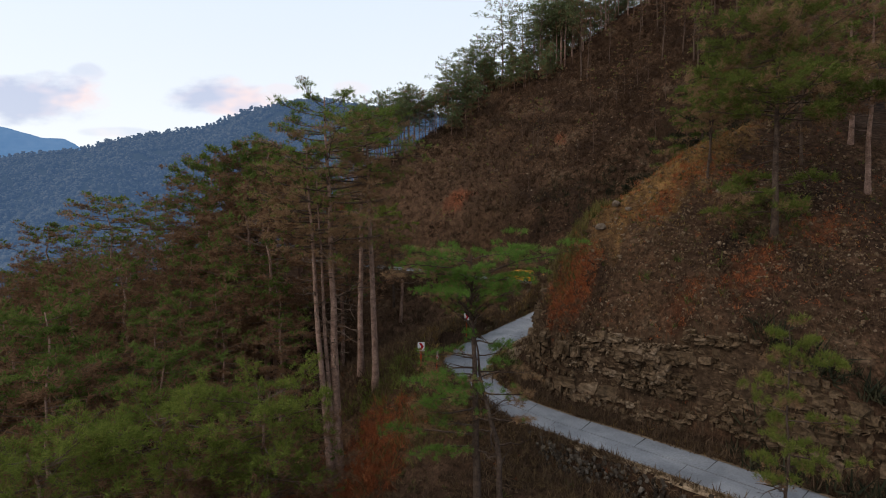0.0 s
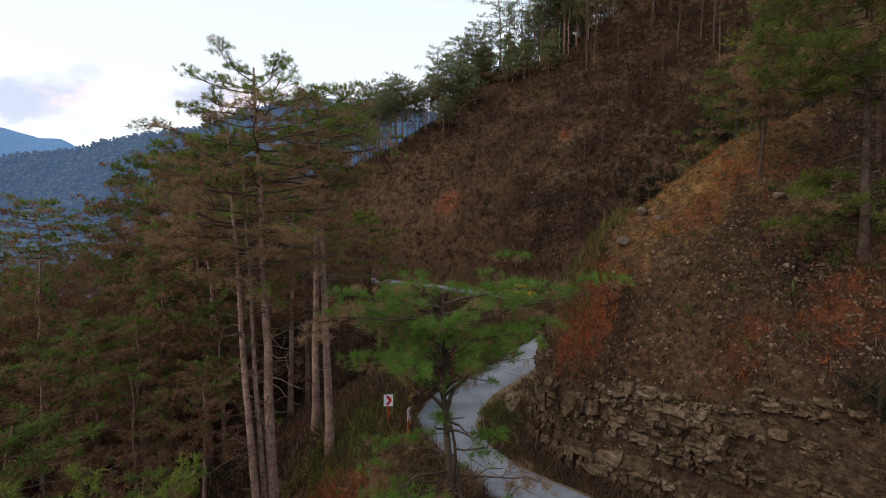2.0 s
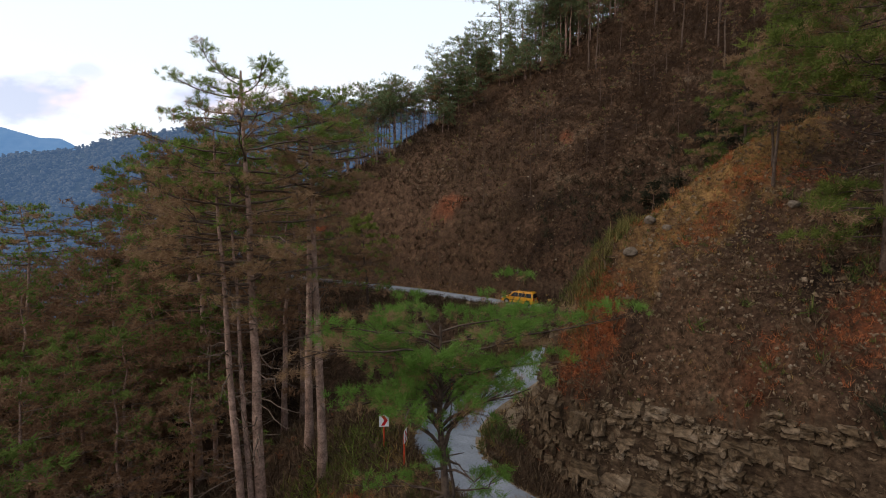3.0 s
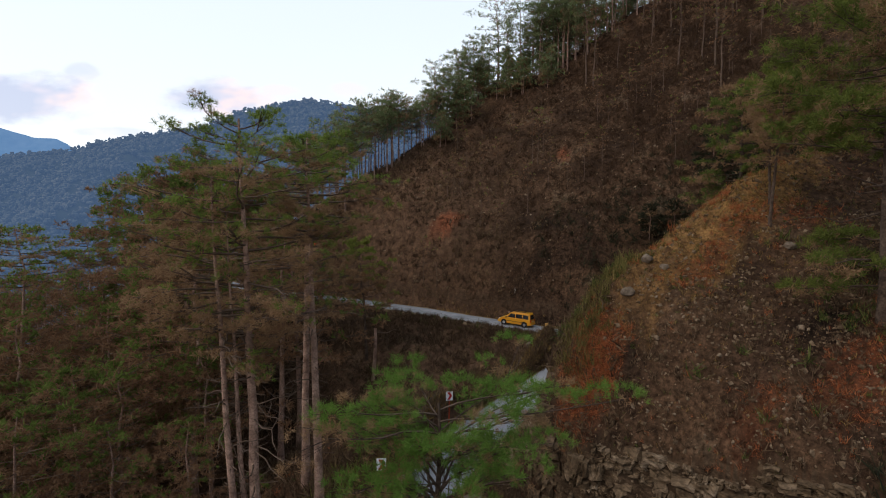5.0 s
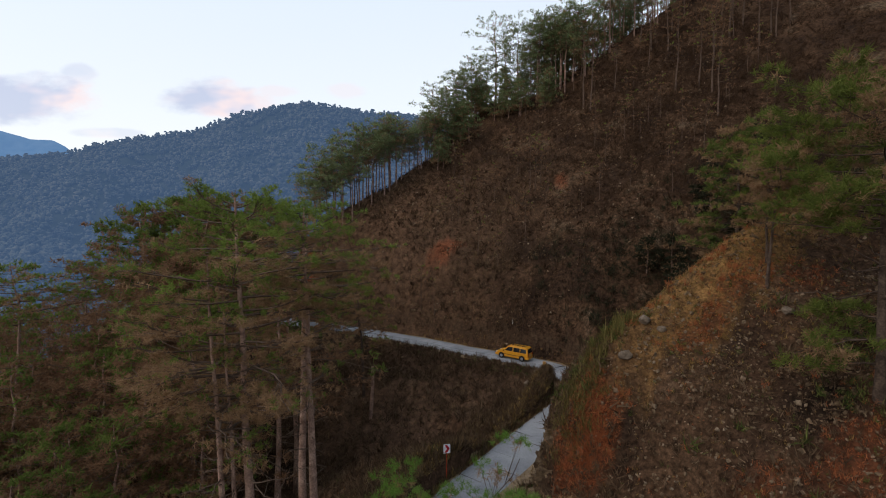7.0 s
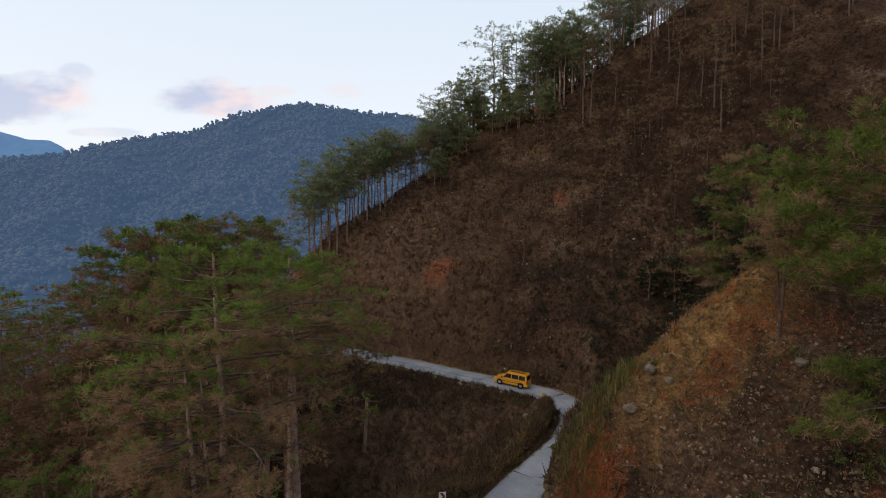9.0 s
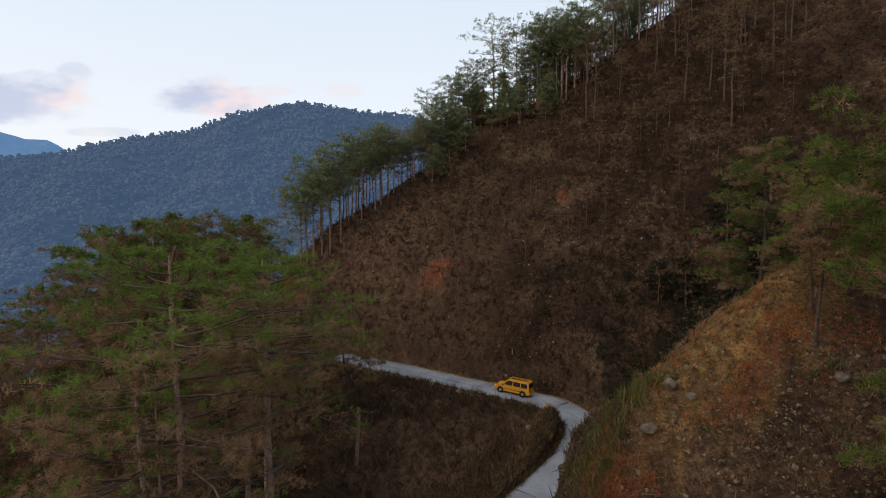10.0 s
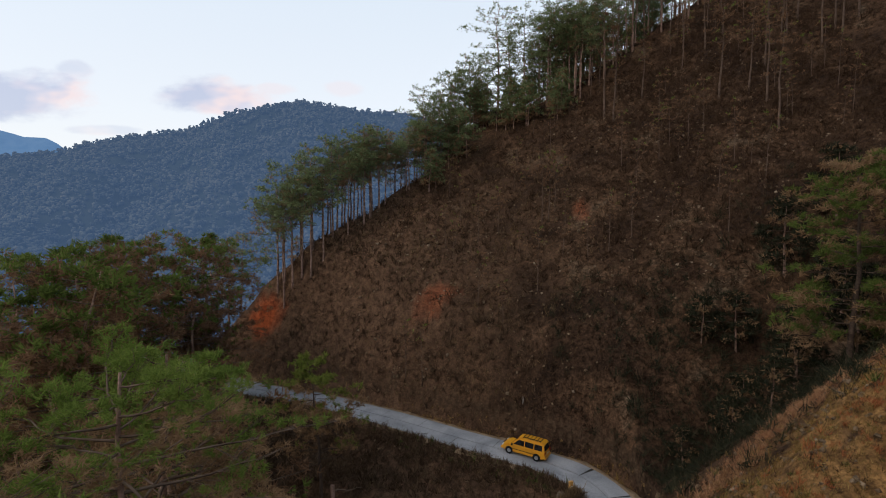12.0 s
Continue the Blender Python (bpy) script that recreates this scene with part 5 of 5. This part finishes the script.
def chevron_sign(x, y, turn, z=None, tall=0.0):
    sign = thing("chevron_sign", pose(x, y, ground_at(x, y) if z is None else z, 0, 0, turn), "white road sign with a red chevron on an orange post", "road sign", "chevron signs of the bend")
    bm = bmesh.new()
    bmesh.ops.create_cone(bm, cap_ends=True, segments=10, radius1=0.05, radius2=0.05, depth=2.3 + tall, matrix=Matrix.Translation((0, 0, 0.85 + tall / 2)))
    part_bm("post", bm, M_ORANGE, sign, "orange painted steel post")
    bm = bmesh.new()
    box(bm, (0.6, 0.02, 0.78), (0, -0.07, 1.95 + tall))
    panel = part_bm("panel", bm, M_WHITE, sign, "white sheet panel", 0.006)
    bm = bmesh.new()
    pts = [(-0.2, 0.32), (0.02, 0.32), (0.24, 0.0), (0.02, -0.32), (-0.2, -0.32), (0.02, 0.0)]
    front = [bm.verts.new((a, -0.088, 1.95 + tall + b)) for a, b in pts]
    back = [bm.verts.new((a, -0.081, 1.95 + tall + b)) for a, b in pts]
    for q in ((0, 1, 2, 5), (5, 2, 3, 4)):
        bm.faces.new([front[k] for k in q])
    for k in range(6):
        bm.faces.new([front[k], back[k], back[(k + 1) % 6], front[(k + 1) % 6]])
    part_bm("chevron", bm, M_RED, panel, "red chevron")
    return sign


chevron_sign(-1.9, 44.6, 8)
chevron_sign(2.6, 55.9, 12, tall=0.8)
chevron_sign(-0.5, 43.0, 78)


def marker_post(x, y, h, w, mat, label):
    post = thing("marker_post", pose(x, y, ground_at(x, y) - 0.1, 0, 0, 12), label, "marker post")
    bm = bmesh.new()
    box(bm, (w, w * 0.7, h), (0, 0, h / 2))
    part_bm("shaft", bm, mat, post, "", 0.02)
    bm = bmesh.new()
    for k in range(3):
        box(bm, (w * 0.5, 0.012, 0.09), (0, -w * 0.35 - 0.004, h * (0.35 + 0.18 * k)))
    part_bm("lettering", bm, M_WHITE, post, "faded unreadable marks")
    return post


marker_post(14.3, 72.4, 1.5, 0.34, M_MARKER, "faded orange concrete marker post on the bank")
marker_post(12.6, 86.2, 1.1, 0.13, M_PALEROCK, "white marker post against the cut bank")


def dead_trunk(x, y, h, seed):
    r = np.random.RandomState(seed)
    tree = thing("dead_tree", Matrix.Translation((x, y, ground_at(x, y))), "broken dead pine trunk with one bare limb", "dead tree")
    s = np.linspace(0, 1, 8)
    path = np.column_stack([0.25 * np.sin(s * 2), 0.15 * s, h * s - 0.6 * (s == 0)])
    add_part("trunk", mesh_np("trunk", *tube(path, 0.24 * (1 - 0.25 * s), 8), True), M_BARK, tree)
    for f, dx, up in ((0.9, 2.6, 0.5), (0.75, -1.2, 0.4)):
        q = np.linspace(0, 1, 7)
        line = np.array([0.2, 0.1, h * f]) + np.column_stack([dx * q, 0.3 * np.sin(q * 4), up * q**2 + 0.12 * np.sin(q * 9)])
        add_part("limb", mesh_np("limb", *tube(line, 0.1 * (1 - 0.8 * q), 5), True), M_TWIG, tree)
    return tree


dead_trunk(-6.1, 73.4, 6.2, 3)


# ---- the van ----
def build_van(i):
    c, t, n = road_frame(i)
    slope = math.degrees(math.atan2(ROAD[i + 1][2] - ROAD[i - 1][2], np.linalg.norm(ROAD[i + 1][:2] - ROAD[i - 1][:2])))
    van = thing("van", pose(c[0] + n[0] * 0.5, c[1] + n[1] * 0.5, c[2] + 0.06, 0, -slope, math.degrees(math.atan2(t[1], t[0]))), "yellow van with dark windows and a roof rack on the road", "van")
    # side outline of the body, front towards +x
    low = [(-2.32, 0.42), (-2.36, 0.75), (-2.33, 1.02), (1.15, 1.02), (1.75, 0.98), (2.2, 0.82), (2.34, 0.6), (2.3, 0.34), (1.9, 0.24), (-2.1, 0.26)]
    bm = bmesh.new()
    sides = []
    for y in (-0.86, 0.86):
        sides.append([bm.verts.new((a, y * (0.93 if a > 2.1 or b < 0.4 else 1.0), b)) for a, b in low])
    m = len(low)
    for k in range(m):
        bm.faces.new([sides[0][k], sides[0][(k + 1) % m], sides[1][(k + 1) % m], sides[1][k]])
    bm.faces.new(sides[0][::-1])
    bm.faces.new(sides[1])
    body = part_bm("body", bm, M_YELLOW, van, "glossy yellow body", 0.05)
    bm = bmesh.new()
    house = [(-2.3, 1.0, 0.84), (1.35, 1.0, 0.84), (0.62, 1.72, 0.70), (0.2, 1.84, 0.66), (-1.9, 1.86, 0.66), (-2.16, 1.74, 0.69)]
    a = [bm.verts.new((x, -w, z)) for x, z, w in house]
    b = [bm.verts.new((x, w, z)) for x, z, w in house]
    m = len(house)
    for k in range(m):
        bm.faces.new([a[k], a[(k + 1) % m], b[(k + 1) % m], b[k]])
    bm.faces.new(a[::-1])
    bm.faces.new(b)
    part_bm("cabin", bm, M_YELLOW, van, "yellow cabin and roof", 0.045)

    def pane(name, pts):
        bm = bmesh.new()
        f = bm.faces.new([bm.verts.new(p) for p in pts])
        f.normal_update()
        r = bmesh.ops.extrude_face_region(bm, geom=[f])
        bmesh.ops.translate(bm, vec=f.normal * 0.014, verts=[g for g in r["geom"] if isinstance(g, bmesh.types.BMVert)])
        return part_bm(name, bm, M_DARKGLASS, van, "dark tinted glass")

    def on_side(x, z, sgn):
        return (x, sgn * (0.84 - 0.14 * (z - 1.0) / 0.72 + 0.004), z)

    for sgn in (-1, 1):
        for x0, x1, x2, x3 in ((-2.05, -1.2, -1.2, -1.98), (-1.12, -0.2, -0.2, -1.12), (-0.12, 1.02, 0.5, -0.12)):
            pts = [on_side(x0, 1.1, sgn), on_side(x1, 1.1, sgn), on_side(x2, 1.62, sgn), on_side(x3, 1.62, sgn)]
            pane("window", pts if sgn < 0 else pts[::-1])
    pane("windscreen", [(1.3, 0.74, 1.06), (1.3, -0.74, 1.06), (0.66, -0.62, 1.69), (0.66, 0.62, 1.69)][::-1])
    pane("rear_window", [(-2.297, -0.72, 1.1), (-2.297, 0.72, 1.1), (-2.185, 0.62, 1.64), (-2.185, -0.62, 1.64)][::-1])
    for x in (-1.5, 1.45):
        for sgn in (-1, 1):
            bm = bmesh.new()
            turn = Matrix.Translation((x, sgn * 0.76, 0.33)) @ Matrix.Rotation(radians(90), 4, "X")
            bmesh.ops.create_cone(bm, cap_ends=True, segments=24, radius1=0.33, radius2=0.33, depth=0.22, matrix=turn)
            wheel = part_bm("wheel", bm, M_RUBBER, van, "black tyre", 0.02)
            bm = bmesh.new()
            bmesh.ops.create_cone(bm, cap_ends=True, segments=18, radius1=0.2, radius2=0.17, depth=0.24, matrix=turn)
            part_bm("rim", bm, M_ALLOY, wheel, "grey alloy rim", 0.01)
            bm = bmesh.new()
            bmesh.ops.create_cone(bm, cap_ends=True, segments=24, radius1=0.4, radius2=0.4, depth=0.04, matrix=Matrix.Translation((x, sgn * 0.85, 0.36)) @ Matrix.Rotation(radians(90), 4, "X"))
            part_bm("wheel_arch", bm, M_BLACK, van)
    for name, mat, pieces in (
        ("rear_bumper", M_YELLOW, [((0.16, 1.66, 0.2), (-2.36, 0, 0.45))]),
        ("front_bumper", M_YELLOW, [((0.14, 1.6, 0.22), (2.32, 0, 0.45))]),
        ("number_plate", M_WHITE, [((0.02, 0.42, 0.13), (-2.375, 0, 0.82))]),
        ("grille", M_BLACK, [((0.05, 0.9, 0.14), (2.3, 0, 0.72))]),
    ):
        bm = bmesh.new()
        for size, at in pieces:
            box(bm, size, at)
        part_bm(name, bm, mat, van, "", 0.01)
    for sgn in (-1, 1):
        for name, mat, size, at in (("tail_lamp", M_LAMPRED, (0.06, 0.2, 0.3), (-2.33, sgn * 0.72, 0.92)), ("headlamp", M_LAMPCLEAR, (0.16, 0.3, 0.16), (2.16, sgn * 0.66, 0.76)), ("side_mirror", M_BLACK, (0.1, 0.18, 0.16), (1.12, sgn * 0.96, 1.1)), ("door_trim", M_BLACK, (3.2, 0.02, 0.05), (-0.3, sgn * 0.868, 0.62))):
            bm = bmesh.new()
            box(bm, size, at)
            part_bm(name, bm, mat, van, "", 0.008)
    rack = bmesh.new()
    box(rack, (1.9, 0.05, 0.05), (-0.85, 0.55, 1.97))
    rack_ob = part_bm("roof_rack", rack, M_BLACK, van, "black steel roof rack with a load basket")
    bm = bmesh.new()
    box(bm, (1.9, 0.05, 0.05), (-0.85, -0.55, 1.97))
    part_bm("rail", bm, M_BLACK, rack_ob)
    for k in range(6):
        bm = bmesh.new()
        box(bm, (0.06, 1.14, 0.035), (-1.75 + 0.36 * k, 0, 1.95))
        box(bm, (0.04, 0.04, 0.12), (-1.75 + 0.36 * k, 0.55, 1.9))
        box(bm, (0.04, 0.04, 0.12), (-1.75 + 0.36 * k, -0.55, 1.9))
        part_bm("crossbar", bm, M_BLACK, rack_ob)
    return van


build_van(111)


# ---- far mountains ----
def far_ridge(name, label, mat, skyline, near, far, foot, seed, fold):
    """A forested mountainside: its skyline is given as (sideways slope, upward slope) pairs seen from the valley."""
    az = np.linspace(skyline[0][0], skyline[-1][0], 260)
    rise = np.interp(az, *np.array(skyline).T)
    rs = np.concatenate([np.linspace(near, far, 70), far + np.linspace(30, 500, 6)])
    a, r = np.meshgrid(az, rs)
    f = np.clip((r - near) / (far - near), 0, 1)
    top = 20 + np.broadcast_to(rise, a.shape) * far
    x, y = a * r, r
    z = foot + (top - foot) * f**1.15 + fold * np.sin(np.pi * np.minimum(f, 1) * 0.97) * bumps(x, y * 0.6, 260, seed) + 0.25 * fold * bumps(x, y, 90, seed + 1) * (f < 0.98) - np.maximum(r - far, 0) * 0.8
    n, k = a.shape
    i, j = np.meshgrid(np.arange(n - 1), np.arange(k - 1), indexing="ij")
    q = i * k + j
    ob = add_part(name, mesh_np(name, np.stack([x, y, z], -1), np.stack([q, q + 1, q + k + 1, q + k], -1).reshape(-1, 4), True), mat)
    tagged(ob, label, "mountain", kind="structure")
    return x, y, z


def far_forest(name, label, mat, surface, count, h, seed, skyline_trees):
    """Uncountable far trees: rounded uneven crowns that crowd the mountainside, and a fringe of poles and crowns on its skyline."""
    r = np.random.RandomState(seed)
    x, y, z = surface
    fi, fj = r.uniform(0, 1, count) ** 0.8 * 68, r.uniform(40, 200, count)
    fi[:skyline_trees] = r.uniform(67.6, 69, skyline_trees)
    i, j = fi.astype(int), fj.astype(int)
    u, v = (fi - i)[:, None], (fj - j)[:, None]
    grid = np.stack([x, y, z], -1)
    p = grid[i, j] * (1 - u) * (1 - v) + grid[i + 1, j] * u * (1 - v) + grid[i, j + 1] * (1 - u) * v + grid[i + 1, j + 1] * u * v
    s = r.uniform(0.55, 1.3, count)[:, None] * h
    bm = bmesh.new()
    bmesh.ops.create_icosphere(bm, subdivisions=1, radius=1.0)
    ball = np.array([q.co for q in bm.verts])
    tris = np.array([[q.index for q in f.verts] for f in bm.faces])
    bm.free()
    vs, fs, n = [], [], 0
    for lift, wide, tall, shift in ((0.46, 0.3, 0.3, 0.06), (0.72, 0.22, 0.17, 0.12), (0.58, 0.24, 0.13, 0.22)):
        c = p + np.array([0, 0, 1]) * s * lift + r.normal(size=(count, 3)) * s * shift * np.array([1, 1, 0.4])
        shape = ball[None] * (1 + 0.32 * r.normal(size=(count, len(ball), 1))) * np.array([wide, wide, tall])
        q = c[:, None] + shape * s[:, None]
        vs.append(q.reshape(-1, 3))
        fs.append((tris[None] + n + (np.arange(count) * len(ball))[:, None, None]).reshape(-1, 3))
        n += count * len(ball)
    pole = np.stack([p + (-0.4, 0, -1), p + (0.4, 0, -1), p + s * (0, 0, 0.9)], 1).reshape(-1, 3)
    vs.append(pole)
    fs.append(n + np.arange(len(pole)).reshape(-1, 3))
    tagged(add_part(name, mesh_np(name, np.vstack(vs), np.vstack(fs), True), mat), label, "forest", kind="stuff")


SKYLINE = [(-1.3, 0.1), (-0.904, 0.115), (-0.84, 0.116), (-0.775, 0.124), (-0.7, 0.131), (-0.624, 0.15), (-0.57, 0.16), (-0.516, 0.168), (-0.467, 0.172), (-0.424, 0.186), (-0.386, 0.203), (-0.353, 0.207), (-0.299, 0.219), (-0.245, 0.229), (-0.191, 0.221), (-0.116, 0.21), (-0.04, 0.204), (0.05, 0.19), (0.4, 0.15)]
west = far_ridge("mountain", "forested mountain across the valley, blue with painted haze", M_FAR, SKYLINE, 330, 1250, -150, 31, 58)
far_forest("far_forest", "pine forest covering the far mountain, its haze painted in", M_FARTREE, west, 13500, 10.5, 8, 420)
far_ridge("mountain", "distant mountain ridge, pale blue with painted haze", M_FARTHEST, [(-1.6, 0.24), (-0.944, 0.2), (-0.838, 0.175), (-0.817, 0.169), (-0.774, 0.157), (-0.731, 0.156), (-0.71, 0.146), (-0.68, 0.125), (-0.4, 0.08)], 2100, 2900, -120, 57, 60)


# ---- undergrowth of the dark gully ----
# the gully's shade is put into this thicket's near-black colour
growth("dark_thicket", "thicket in the gully and under the road, near-black to paint the shade", M_SHADETHICKET, 9000, (-20, 46, 56, 92), lambda x, y: np.clip(1.5 * blot(x, y, 29, 75, 9, 9) + 0.25 * (x > 16), 0, 1), (0.5, 1.1), 24, 0.055, 1.0, 17, "thicket")
growth("dark_thicket", "dark brown undergrowth high on the shaded slope", M_BRUSH, 7500, (24, 75, 82, 130), lambda x, y: np.clip((x - 22) / 14, 0, 1), (0.5, 1.0), 22, 0.05, 1.0, 18, "thicket")
growth("green_shrub", "olive green shrubs on the bank beside the sign", M_OLIVE, 1500, (-12, 2, 34, 50), lambda x, y: np.clip(0.8 * blot(x, y, -4, 45, 3.5, 3.5) + blot(x, y, -5.5, 45.7, 2.6, 2.2), 0, 1), (0.4, 0.9), 22, 0.05, 1.2, 81, "shrub")
growth("tan_grass", "tall reddish tan grass down the back of the spur", M_TANGRASS, 9000, (12, 36, 54, 64), lambda x, y: np.clip(blot(x, y, 22.2, 59.7, 6.5, 1.7, 0.05) * (0.7 + 0.6 * bumps(x, y, 2.5, 83)), 0, 1), (0.25, 0.5), 22, 0.04, 1.5, 82, "grass")
